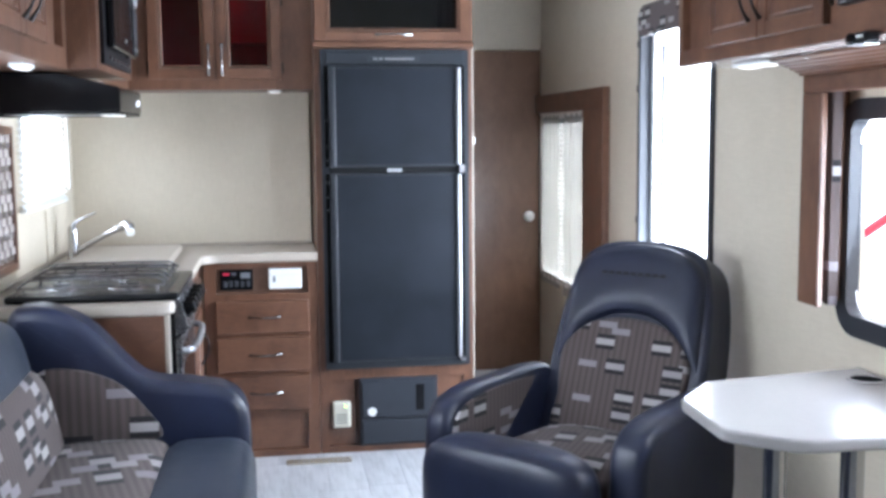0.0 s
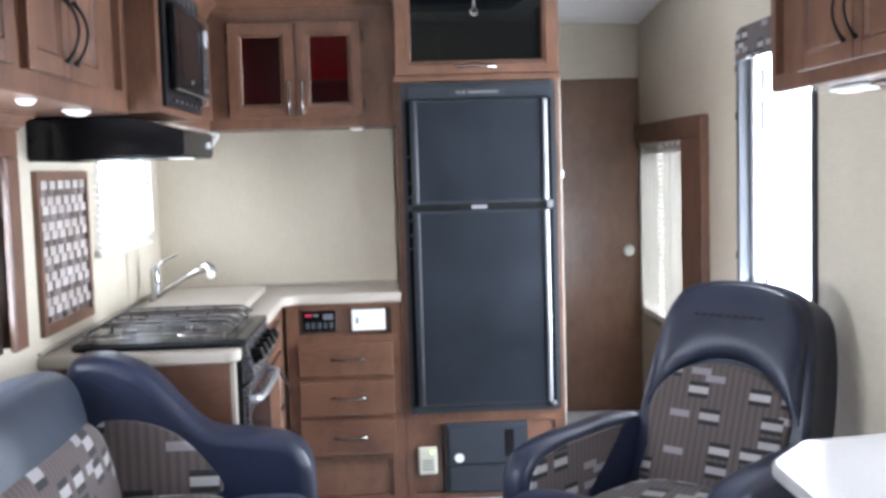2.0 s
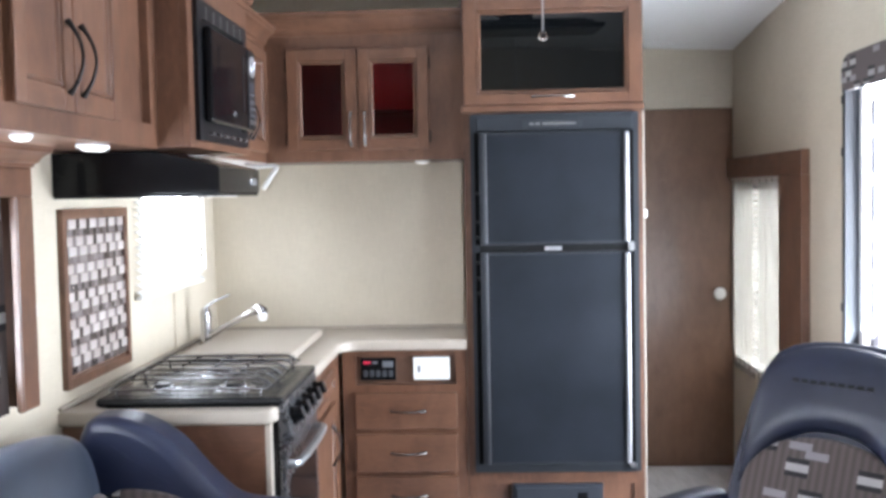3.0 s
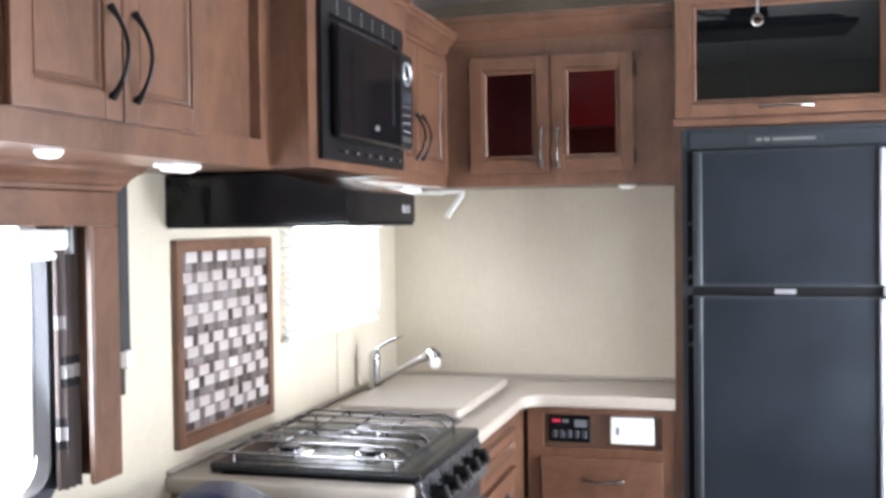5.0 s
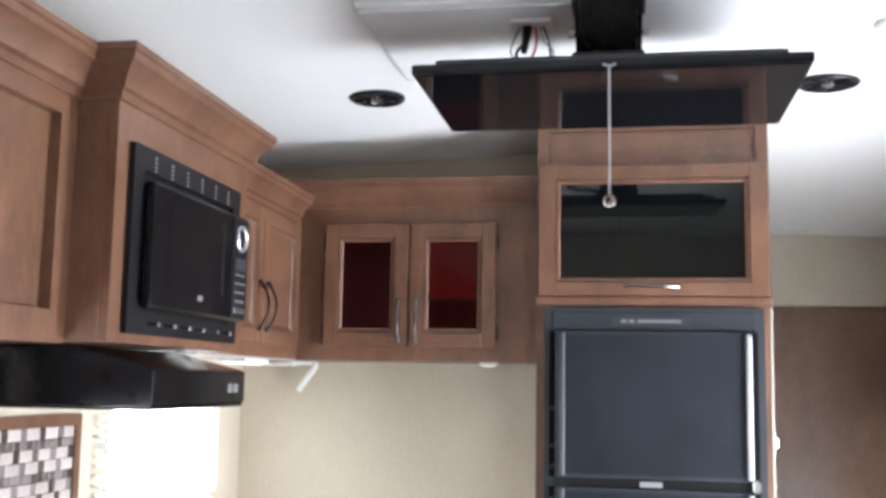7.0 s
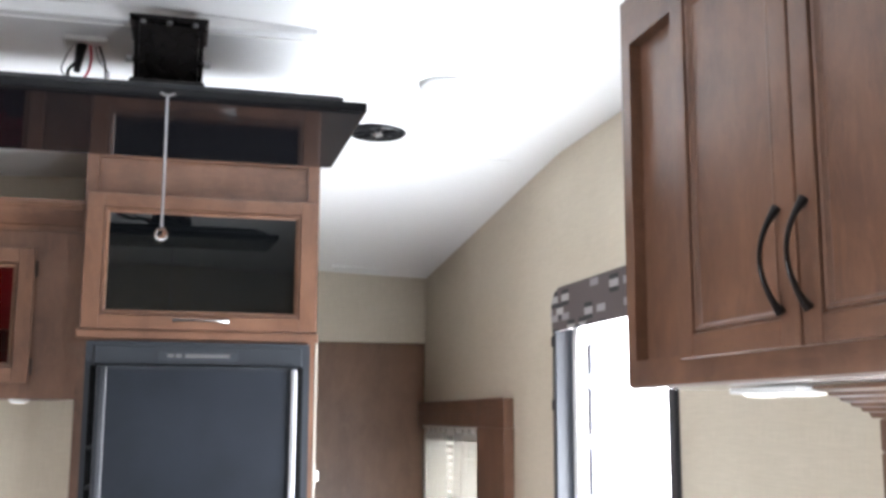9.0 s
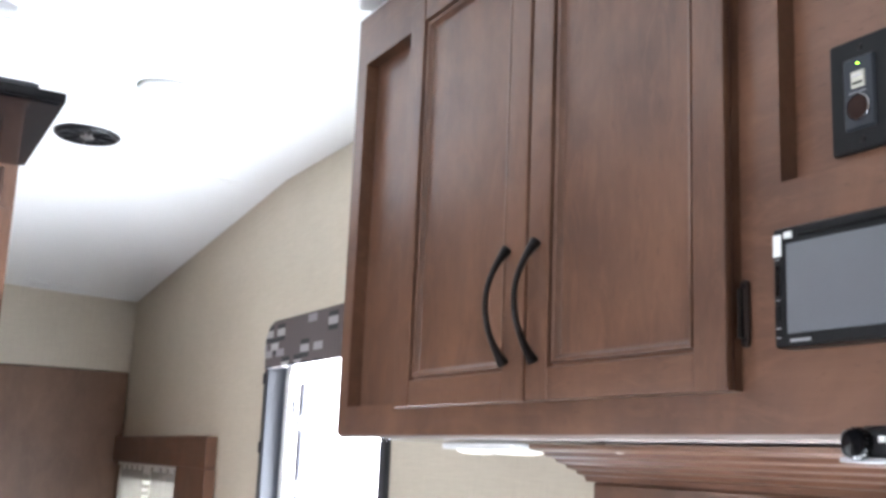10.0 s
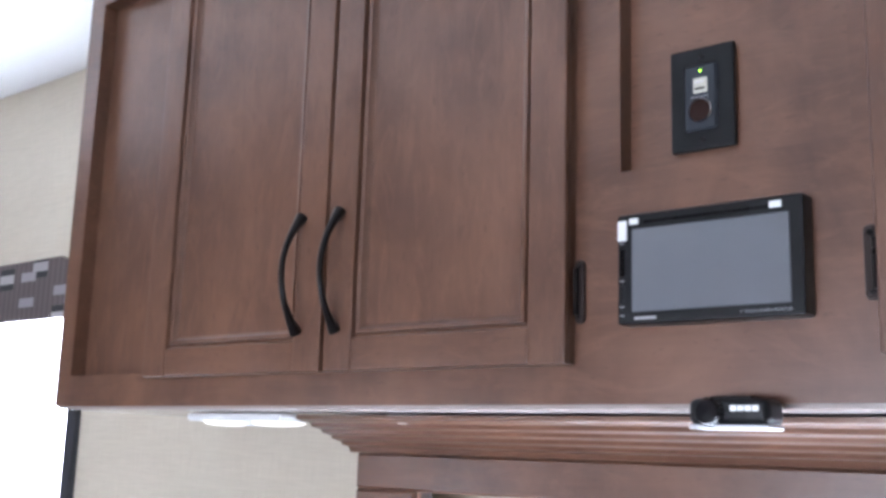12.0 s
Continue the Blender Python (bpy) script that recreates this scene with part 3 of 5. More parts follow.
def shaker_door(parent, x0, x1, z0, z1, y=0.0, stile=0.05, thick=0.02, pane=None, name="door", grain=WOOD_Z, rail=None, lean=0.0):
    """A framed door with a recessed panel and a small moulding; it lies proud of the plane y, towards -y."""
    f = y - thick
    rail = rail or stile
    if pane:
        slab = ring(x0 + 0.001, x1 - 0.001, z0 + 0.001, z1 - 0.001, 0.003, min(stile, rail) - 0.004, "y", f + 0.0145, y)
    else:
        slab = box(x0 + 0.001, x1 - 0.001, f + 0.0105, y, z0 + 0.001, z1 - 0.001)
    door = part(name, slab, grain, parent)
    g = f + (0.0145 if pane else 0.0106)
    part("stile", box(x0, x0 + stile, f, g, z0, z1, 0.003, 2), grain, door)
    part("stile", box(x1 - stile, x1, f, g, z0, z1, 0.003, 2), grain, door)
    part("rail", box(x0 + stile - 0.0008, x1 - stile + 0.0008, f + 0.0006, g, z1 - rail, z1 - 0.0005, 0.003, 2), WOOD_X, door)
    part("rail", box(x0 + stile - 0.0008, x1 - stile + 0.0008, f + 0.0006, g, z0 + 0.0005, z0 + rail, 0.003, 2), WOOD_X, door)
    a, b, c, e = x0 + stile, x1 - stile, z0 + rail, z1 - rail
    bm = bmesh.new()
    m = 0.014
    for p, q in (((a, c), (b, c)), ((b, c), (b, e)), ((b, e), (a, e)), ((a, e), (a, c))):
        d = Vector((q[0] - p[0], 0, q[1] - p[1])).normalized()
        n = Vector((-d.z, 0, d.x))
        P, Q = Vector((p[0], 0, p[1])), Vector((q[0], 0, q[1]))
        pr = [(-0.001, f + 0.0030), (m * 0.08, f + 0.0082), (m * 0.24, f + 0.0082), (m * 0.33, f + 0.0030), (m * 0.62, f + 0.0042), (m * 0.85, f + 0.0092), (m, f + 0.0104)]
        rows = [[bm.verts.new((X + n * o + d * (o if X is P else -o)) + Vector((0, yy, 0))) for o, yy in pr] for X in (P, Q)]
        for k in range(len(pr) - 1):
            bm.faces.new((rows[0][k], rows[1][k], rows[1][k + 1], rows[0][k + 1]))
    part("moulding", bm, grain, door)
    if pane:
        glazing = box(a + 0.002, b - 0.002, -0.0028, 0.0, c + 0.002 - e, -0.002)
        glazing.transform(Matrix.Translation((0, f + 0.0138, e)) @ Matrix.Rotation(radians(lean), 4, "X"))
        part("pane", glazing, pane, door)
    return door


def face_frame(parent, x0, x1, z0, z1, holes, thick=0.019, grain=WOOD_Z, name="face_frame"):
    bm = bmesh.new()
    cells(x0, x1, z0, z1, holes, lambda a, b, c, d: box(a, b, 0, thick, c, d, bm=bm))
    return part(name, bm, grain, parent)


def crown(parent, x0, x1, z0, z1, out, mat=WOOD_X, y=0.0, back=0.02, ends=(True, True), name="crown_moulding", ridged=False, side=1.0):
    """A stepped crown moulding along x, mitred back at the open ends."""
    h = z1 - z0
    prof = [(0, 0), (0.10, 0.0), (0.14, 0.16), (0.30, 0.22), (0.42, 0.42), (0.70, 0.62), (0.86, 0.68), (0.90, 0.82), (1.0, 0.86), (1.0, 1.0)]
    if ridged:
        prof = [(0, 0), (0.10, 0.0), (0.14, 0.16), (0.24, 0.20), (0.26, 0.30), (0.40, 0.36), (0.43, 0.46), (0.56, 0.52), (0.60, 0.62), (0.74, 0.68), (0.78, 0.79), (0.92, 0.83), (1.0, 0.88), (1.0, 1.0)]
    bm = bmesh.new()
    rows = []
    for o, k in prof:
        q, z = o * out, z0 + k * h
        l, r = x0 - (q * side if ends[0] else 0), x1 + (q * side if ends[1] else 0)
        rows.append([bm.verts.new(c) for c in ((l, y + back, z), (l, y - q, z), (r, y - q, z), (r, y + back, z))])
    for a, b in zip(rows, rows[1:]):
        for i in range(3):
            bm.faces.new((a[i], a[i + 1], b[i + 1], b[i]))
        bm.faces.new((a[3], a[0], b[0], b[3]))
    bm.faces.new(rows[0])
    bm.faces.new(rows[-1])
    return part(name, bm, mat, parent, smooth=25)


def puck(at, r=0.036, label="round white under-cabinet LED light"):
    t = thing("puck_light", label, "light", at, group="under-cabinet lights")
    part("rim", lathe([(r, 0), (r, -0.004), (r * 0.86, -0.008), (r * 0.8, -0.008), (r * 0.79, -0.002)], (0, 0, 0), 22), WHITE, t)
    part("lens", lathe([(r * 0.8, -0.003), (r * 0.75, -0.010), (r * 0.4, -0.012), (0.004, -0.0125)], (0, 0, 0), 22), LENS, t, "lit frosted lens")
    return t


def twin_light(at, rz, k=0.9, label="white twin-lens under-cabinet light fixture"):
    t = thing("under_cabinet_light", label, "light", at, rz, group="under-cabinet lights")
    part("body", box(-0.105 * k, 0.105 * k, -0.045 * k, 0.045 * k, -0.010, 0, 0.004, 2), WHITE, t)
    for x in (-0.055 * k, 0.055 * k):
        part("lens", puffed(0.040 * k, 0.036 * k, 0.0055, 2.3, 5, (x, 0, -0.0105)), LENS, t, "lit ribbed lens")
    part("switch", box(-0.007, 0.007, -0.012, 0.012, -0.0155, -0.009, 0.002), WHITE, t)
    return t


# overhead cabinet over the dinette: x runs towards the rear, -y faces the room
R0 = (1.008, -1.39, 1.552)
t = thing("overhead_cabinet", "dark-stained wooden overhead cabinet with two closed doors and a radio panel", "cabinet", R0, -90)
TOP = 0.70
part("body", box(0.0, 2.1, 0.0245, 0.29, 0.0, TOP, 0), WOOD_Z, t)
face_frame(t, 0.0, 2.1, 0.0, TOP, [(0.035, 0.234, 0.044, 0.612), (0.936, 1.150, 0.216, 0.612)], thick=0.024, grain=WOOD_X)
part("recess_panel", box(0.0355, 0.2335, 0.0222, 0.0242, 0.0445, 0.6115), WOOD_Z, t)
part("recess_panel", box(0.9365, 1.1495, 0.0195, 0.0242, 0.2165, 0.6115), WOOD_X, t)
part("bottom_panel", box(0.004, 2.096, 0.004, 0.288, -0.004, 0.0), UNDERSIDE, t, "glossy pale brown laminate underside")
dl = shaker_door(t, 0.235, 0.564, 0.036, 0.634, stile=0.045, rail=0.037)
bent_handle(dl, (0.528, -0.02, 0.148), 0.136, 0.1)
dr = shaker_door(t, 0.569, 0.888, 0.036, 0.634, stile=0.043, rail=0.037)
bent_handle(dr, (0.590, -0.02, 0.148), 0.136, 0.1)
for z in (0.105, 0.53):
    h = part("hinge", prism(rounded(0.8892, 0.8990, z - 0.030, z + 0.030, 0.0047), "y", -0.0045, 0.0, 0.0012, 2), HINGE, t)
    part("hinge_barrel", rod((0.8915, -0.006, z - 0.022), (0.8915, -0.006, z + 0.022), 0.0028, n=10), SATIN, h)
    for k in (-0.024, 0.024):
        part("hinge_screw", lathe([(0.0026, -0.0045), (0.0022, -0.0056), (0.0004, -0.0058)], (0.8945, 0, z + k), 10, "y"), SATIN, h)
d3 = shaker_door(t, 1.170, 1.52, 0.036, 0.634, stile=0.045, rail=0.037)
bent_handle(d3, (1.488, -0.02, 0.148), 0.136, 0.1)
d4 = shaker_door(t, 1.525, 1.85, 0.036, 0.634, stile=0.045, rail=0.037)
bent_handle(d4, (1.552, -0.02, 0.148), 0.136, 0.1)
for z in (0.11, 0.53):
    h = part("hinge", prism(rounded(1.1565, 1.1685, z - 0.030, z + 0.030, 0.0047), "y", -0.0045, 0.0, 0.0012, 2), HINGE, t)
    part("hinge_barrel", rod((1.1665, -0.006, z - 0.022), (1.1665, -0.006, z + 0.022), 0.0028, n=10), SATIN, h)
    for k in (-0.024, 0.024):
        part("hinge_screw", lathe([(0.0026, -0.0045), (0.0022, -0.0056), (0.0004, -0.0058)], (1.162, 0, z + k), 10, "y"), SATIN, h)

# radio set into it
t = thing("car_radio", "black touchscreen radio with disc slot set in the cabinet", "radio", (1.006, -2.334, 1.621), -90)
t.scale = (0.968, 1, 0.975)
part("body", box(0, 0.177, -0.018, 0.018, 0, 0.103, 0.003, 2), BLACK, t)
part("screen", box(0.016, 0.1655, -0.0198, -0.0178, 0.011, 0.088, 0.0008), LCD, t, "grey switched-off screen")
part("disc_slot", box(0.028, 0.148, -0.0186, -0.0170, 0.0925, 0.0955), GLOSS, t)
for x0, x1, z0, z1 in ((0.001, 0.0105, 0.078, 0.097), (0.013, 0.0225, 0.0925, 0.0985), (0.148, 0.159, 0.0925, 0.0985)):
    part("key", box(x0, x1, -0.0192, -0.0172, z0, z1, 0.0006), WHITE, t, "pale button")
part("memory_slot", box(0.003, 0.008, -0.0184, -0.0172, 0.045, 0.070), GLOSS, t)
part("key", box(0.002, 0.008, -0.0190, -0.0172, 0.022, 0.036, 0.0006), BLACK, t)
for z in (0.075, 0.040, 0.016, 0.008):
    part("mark", box(0.003, 0.0075, -0.0184, -0.0174, z, z + 0.0010), DIM_WHITE, t)
part("maker_mark", box(0.018, 0.040, -0.0184, -0.0174, 0.0042, 0.0068), DIM_WHITE, t, "small pale maker's mark")
words("lettering", '7" TOUCH SCREEN MONITOR', 0.0034, (0.120, -0.0186, 0.0046), DIM_WHITE, t)

t = thing("socket_plate", "black wall plate with USB ports and a 12-volt socket", "power socket", (1.0145, -2.373, 1.780), -90)
t.scale = (0.955, 1, 0.945)
part("plate", box(0, 0.066, 0.0035, 0.0105, 0, 0.104, 0.003, 2), BLACK, t)
part("insert", box(0.0165, 0.0495, 0.0005, 0.006, 0.019, 0.085, 0.002), CHARCOAL, t)
part("usb_port", box(0.0265, 0.0405, -0.0008, 0.003, 0.056, 0.071, 0.0005), CREAM_PLASTIC, t, "pale double USB port")
part("usb_slot", box(0.0285, 0.0385, -0.0014, 0.0, 0.0590, 0.0610), BLACK, t)
part("usb_slot", box(0.0285, 0.0385, -0.0014, 0.0, 0.0655, 0.0675), CHROME, t)
part("socket_rim", lathe([(0.0118, 0.002), (0.0118, -0.0015), (0.0110, -0.002), (0.0108, 0.001)], (0.0335, 0, 0.038), 24, "y"), CHROME, t, "chrome socket rim")
part("socket_well", lathe([(0.0107, -0.0015), (0.0100, 0.0002), (0.001, 0.0004)], (0.0335, 0, 0.038), 24, "y"), COPPER, t, "coppery socket well")
part("led", box(0.0326, 0.0343, -0.0008, 0.002, 0.0774, 0.0788, 0.0004), GREEN, t, "green indicator light")
for z in (0.010, 0.094):
    part("screw", lathe([(0.0030, 0.0045), (0.0028, 0.0028), (0.0005, 0.0026)], (0.033, 0, z), 12, "y"), SATIN, t)
for k in range(4):
    part("lettering", box(0.024 + 0.0045 * k, 0.0275 + 0.0045 * k, -0.0002, 0.0012, 0.0517, 0.0526), DIM_WHITE, t)

t = thing("wired_remote", "small black knob unit with silver base under the cabinet", "control knob", (0.976, -2.409, 1.531), -90)
part("body", box(0, 0.070, -0.005, 0.03, 0.002, 0.024, 0.007, 3), BLACK, t)
part("base", box(0.001, 0.069, -0.004, 0.029, -0.001, 0.003, 0.001), SILVER, t, "silver base strip")
k_ = part("knob", lathe([(0.011, -0.003), (0.0115, -0.009), (0.0095, -0.013), (0.001, -0.0135)], (0.021, 0, 0.0125), 26, "y"), GLOSS, t, "ribbed round knob")
for i in range(18):
    a = 2 * math.pi * i / 18
    c, s_ = 0.021 + 0.0113 * math.cos(a), 0.0125 + 0.0113 * math.sin(a)
    part("knob_rib", box(c - 0.0007, c + 0.0007, -0.0105, -0.004, s_ - 0.0007, s_ + 0.0007), BLACK, k_)
for i in range(4):
    part("lettering", box(0.038 + 0.0062 * i, 0.0432 + 0.0062 * i, -0.0058, -0.0048, 0.0135, 0.0180), WHITE, t)
part("bracket", box(0.018, 0.052, 0.004, 0.026, 0.0235, 0.0258), BLACK, t)

twin_light((1.12, -1.70, 1.546), -90)
puck((1.14, -1.97, 1.546))


# ---- window surrounds ----
def window_box(name, label, at, rz, w, h, depth, leg, cloth, crown_out=0.035, crown_h=0.045, head=0.065, fold=None):
    """A wooden shadow box round a window: header with crown, two legs, and cloth panels inside. x along the wall, -y into the room."""
    t = thing(name, label, "window surround", at, rz)
    part("header", box(0, w, -depth, -depth + 0.018, h - head, h, 0.003), WOOD_X, t)
    part("header_return", box(0, 0.016, -depth + 0.0185, 0, h - head, h), WOOD_Y, t)
    part("header_return", box(w - 0.016, w, -depth + 0.0185, 0, h - head, h), WOOD_Y, t)
    part("top_board", box(0.0165, w - 0.0165, -depth + 0.0185, 0, h - 0.014, h - 0.001), WOOD_X, t)
    for x in (0, w - leg):
        l = part("leg", box(x, x + leg, -depth, -depth + 0.018, 0, h - head - 0.0005, 0.003), WOOD_Z, t)
        e = x if x == 0 else w - 0.016
        part("leg_return", box(e, e + 0.016, -depth + 0.0185, 0, 0, h - head - 0.0005), WOOD_Z, l)
    for x in (leg, w - leg):
        part("inner_bead", box(x - 0.004, x + 0.004, -depth + 0.003, -depth + 0.010, 0.0, h - head - 0.001), WOOD_Z, t)
    f0, f1 = fold or (leg - 0.02, leg + 0.045)
    for a, b in ((f0, f1), (w - f1, w - f0)):
        c = bmesh.new()
        n, pts = 10, []
        for k in range(n + 1):
            pts.append((a + (b - a) * k / n, -depth * 0.45 + 0.010 * math.sin(k * 2.1)))
        poly = pts + [(x, y + 0.004) for x, y in reversed(pts)]
        prism(poly, "z", -0.004, h - 0.02, bm=c)
        part("side_cloth", c, cloth, t, "brown patterned cloth panel")
    crown(t, 0, w, h + 0.0005, h + crown_h, crown_out, WOOD_X, y=-depth, back=depth, ridged=crown_out > 0.05, side=0.5 if crown_out > 0.05 else 1.0)
    return t


CLOTH_SIDE = fabric("cloth_side", (1, 0, 0), (0, 0, 1), 0.11, -0.16)
window_box("window_valance", "dark-stained wooden valance box round the dinette window", (RW, -1.84, 0.905), -90, 1.40, 0.595, 0.125, 0.100, CLOTH_SIDE, 0.075, 0.045, 0.045, (0.018, 0.062))
window_box("window_valance", "stained wooden valance box round the sofa window", (LW, -3.20, 0.950), 90, 1.605, 0.545, 0.085, 0.085, CLOTH_SIDE, 0.04, 0.05)

# narrow window surround in the hall, with its blind and curtain
t = thing("window_surround", "plain brown wooden frame round the hall window", "window surround", (RW, 0.17, 0.50), -90)
part("top_board", box(-1.25, 0.0, -0.035, -0.001, 0.965, 1.062, 0.003), WOOD_X, t)
part("side_board", box(-0.016, 0.0005, -0.0345, -0.001, 0.0, 0.9645), WOOD_Z, t)
part("front_stile", box(-0.325, -0.0165, -0.034, -0.018, 0.0, 0.9645, 0.002), WOOD_Z, t)


def mini_blind(at, rz, w, h, label, pitch=0.022, tilt=35, depth=0.022, mat=BLIND):
    t = thing("mini_blind", label, "blind", at, rz)
    part("head_rail", box(0, w, -0.014, 0.014, h - 0.025, h, 0.002), WHITE, t)
    n = int((h - 0.03) / pitch)
    sl = box(0.002, w - 0.002, -depth / 2, depth / 2, -0.0006, 0.0006)
    sl.transform(Matrix.Rotation(radians(tilt), 4, "X"))
    me = mesh_of(sl, "slat", mat)
    for k in range(n):
        o = new("slat", me)
        o.parent = t
        o.location = (0, 0, h - 0.035 - pitch * k)
    part("bottom_rail", box(0, w, -0.012, 0.012, 0, 0.012, 0.003), WHITE, t)
    for x in (0.08, w - 0.08):
        part("cord", rod((x, -0.012, 0.01), (x, -0.012, h - 0.02), 0.001, n=6), WHITE, t)
    part("wand", rod((w - 0.03, -0.02, h - 0.03), (w - 0.03, -0.022, 0.05), 0.0035, n=8), WHITE, t)
    return t


mini_blind((LW + 0.018, -0.680, 1.098), 90, 0.74, 0.415, "white metal mini blind over the kitchen window", 0.024, 30, 0.025)
mini_blind((RW + 0.022, 1.390, 0.575), -90, 0.95, 0.875, "white mini blind lowered in the hall window", 0.027, 67, 0.0285)
t = thing("sheer_curtain", "pale sheer curtain panels hanging over the hall window", "curtain", (RW - 0.006, 0.78, 0.50), -90)


def sheer_panel(outer, inner, low, high, waves):
    """A thin gathered panel; inner(v) gives its free edge at the height fraction v."""
    bm = bmesh.new()
    nu, nv = 22, 18
    grid = []
    for j in range(nv + 1):
        v = j / nv
        row = []
        for i in range(nu + 1):
            u = i / nu
            x = outer + (inner(v) - outer) * u
            row.append(bm.verts.new((x, 0.007 * math.sin(u * waves + 0.7 * v) + 0.003 * math.sin(u * waves * 2.3), low + (high - low) * v)))
        grid.append(row)
    for p, q in zip(grid, grid[1:]):
        for i in range(nu):
            bm.faces.new((p[i], p[i + 1], q[i + 1], q[i]))
    bmesh.ops.solidify(bm, geom=bm.faces[:], thickness=0.0012)
    return bm


part("panel", sheer_panel(0.275, lambda v: -0.175 + 0.030 * abs(math.sin(2.6 * math.pi * v)), 0.0, 0.955, 26), SHEER, t)
part("panel", sheer_panel(-0.635, lambda v: -0.200 - 0.034 * abs(math.sin(2.6 * math.pi * v)), 0.02, 0.955, 30), SHEER, t)
part("curtain_rod", rod((-0.635, -0.004, 0.958), (0.285, -0.004, 0.958), 0.005, n=10), WHITE, t)

# ---- overhead cabinets of the kitchen side ----
t = thing("overhead_cabinet", "stained wooden overhead cabinet with paired doors above the sofa window", "cabinet", (-0.75, -3.20, 1.545), 90)
W = 1.809
part("body", box(0, W, 0.0245, 0.313, 0, 0.53), WOOD_Z, t)
face_frame(t, 0, W, 0, 0.53, [(1.506, 1.755, 0.053, 0.402)], thick=0.024)
part("recess_panel", box(1.5065, 1.7545, 0.0205, 0.0242, 0.0535, 0.4015), WOOD_Z, t)
part("bottom_panel", box(0.003, W - 0.003, 0.003, 0.312, -0.004, 0), WOOD_X, t)
x = 1.498
for k in range(2):
    a = shaker_door(t, x - 0.256, x, 0.041, 0.415, stile=0.046, rail=0.042)
    bent_handle(a, (x - 0.228, -0.02, 0.142), 0.137, 0.1)
    b = shaker_door(t, x - 0.517, x - 0.261, 0.041, 0.415, stile=0.046, rail=0.042)
    bent_handle(b, (x - 0.294, -0.02, 0.142), 0.137, 0.1)
    x -= 0.60
crown(t, 0, W, 0.44, 0.53, 0.06, WOOD_X, ends=(False, False))
puck((-0.80, -2.05, 1.541), 0.021)
twin_light((-0.81, -1.665, 1.541), 90, 0.48)

t = thing("microwave_cabinet", "stained wooden overhead cabinet holding the microwave", "cabinet", (-0.67, -1.39, 1.545), 90)
W = 0.65
part("body", box(0, 0.02, 0.0195, 0.394, 0, 0.52), WOOD_Z, t)
part("side", box(W - 0.018, W, 0.0195, 0.394, 0, 0.52), WOOD_Z, t)
part("top", box(0.0205, W - 0.0185, 0.0195, 0.394, 0.50, 0.52), WOOD_X, t)
part("bottom_panel", box(0.0205, W - 0.0185, 0.0195, 0.394, 0, 0.016), WOOD_X, t)
face_frame(t, 0, W, 0, 0.52, [(0.062, 0.580, 0.035, 0.36)])
crown(t, 0, W, 0.440, 0.530, 0.055, WOOD_X, ends=(True, True), back=0.385)

t = thing("microwave", "black built-in microwave with a slotted trim frame", "microwave", (-0.67, -1.343, 1.563), 90)
part("trim_frame", ring(0, 0.542, 0, 0.354, 0.004, 0.045, "y", -0.012, -0.001), BLACK, t)
part("cavity_box", box(0.046, 0.50, -0.001, 0.36, 0.046, 0.308), BLACK, t)
part("door", box(0.040, 0.536, -0.036, -0.0125, 0.048, 0.289, 0.008, 3), GLOSS, t)
part("door_window", prism(rounded(0.110, 0.375, 0.085, 0.250, 0.02), "y", -0.0372, -0.0355), GLOSS, t)
part("door_handle_groove", box(0.380, 0.393, -0.0380, -0.0352, 0.10, 0.255, 0.002), BLACK, t)
cp = part("control_panel", box(0.441, 0.533, -0.0385, -0.0350, 0.056, 0.281, 0.003), BLACK, t)
part("dial_rim", lathe([(0.031, -0.0380), (0.0305, -0.0430), (0.028, -0.0445), (0.0235, -0.0420), (0.023, -0.0380)], (0.486, 0, 0.236), 26, "y"), SILVER, cp, "chrome dial ring")
part("display", box(0.455, 0.520, -0.0402, -0.0380, 0.164, 0.192, 0.001), GRAPHITE, cp)
for i in range(3):
    for j in range(4):
        part("key", box(0.461 + 0.021 * i, 0.470 + 0.021 * i, -0.0400, -0.0380, 0.090 + 0.020 * j, 0.097 + 0.020 * j, 0.001), GREY_BAR, cp)
part("key", box(0.455, 0.520, -0.0402, -0.0380, 0.067, 0.080, 0.001), STEEL, cp)
part("maker_mark", prism(rounded(0.258, 0.282, 0.078, 0.090, 0.005), "y", -0.0380, -0.0358), SILVER, t, "small silver maker's mark")
for x0 in [0.085 + 0.075 * k for k in range(6)]:
    for j in range(4):
        part("vent_slot", box(x0, x0 + 0.008, -0.0132, -0.0115, 0.312 + 0.0085 * j, 0.3165 + 0.0085 * j, 0.001), SILVER, t)
    part("vent_slot", box(x0, x0 + 0.040, -0.0128, -0.0115, 0.018, 0.026), GLOSS, t)
    part("vent_rivet", box(x0 + 0.046, x0 + 0.056, -0.0135, -0.0115, 0.018, 0.026, 0.001), STEEL, t)

t = thing("corner_overhead_cabinet", "stained wooden corner overhead cabinet beside the microwave", "cabinet", (-0.775, -0.738, 1.545), 90)
W = 0.766
part("body", box(0, W, 0.0195, 0.288, 0, 0.47), WOOD_Z, t)
face_frame(t, 0, W, 0, 0.47, [])
a = shaker_door(t, 0.050, 0.378, 0.036, 0.41, stile=0.044, rail=0.042)
bent_handle(a, (0.350, -0.02, 0.138), 0.135, 0.1)
b = shaker_door(t, 0.383, 0.710, 0.036, 0.41, stile=0.044, rail=0.042)
bent_handle(b, (0.412, -0.02, 0.138), 0.135, 0.1)
crown(t, 0, W - 0.03, 0.425, 0.505, 0.05, WOOD_X, ends=(False, False), back=0.28)
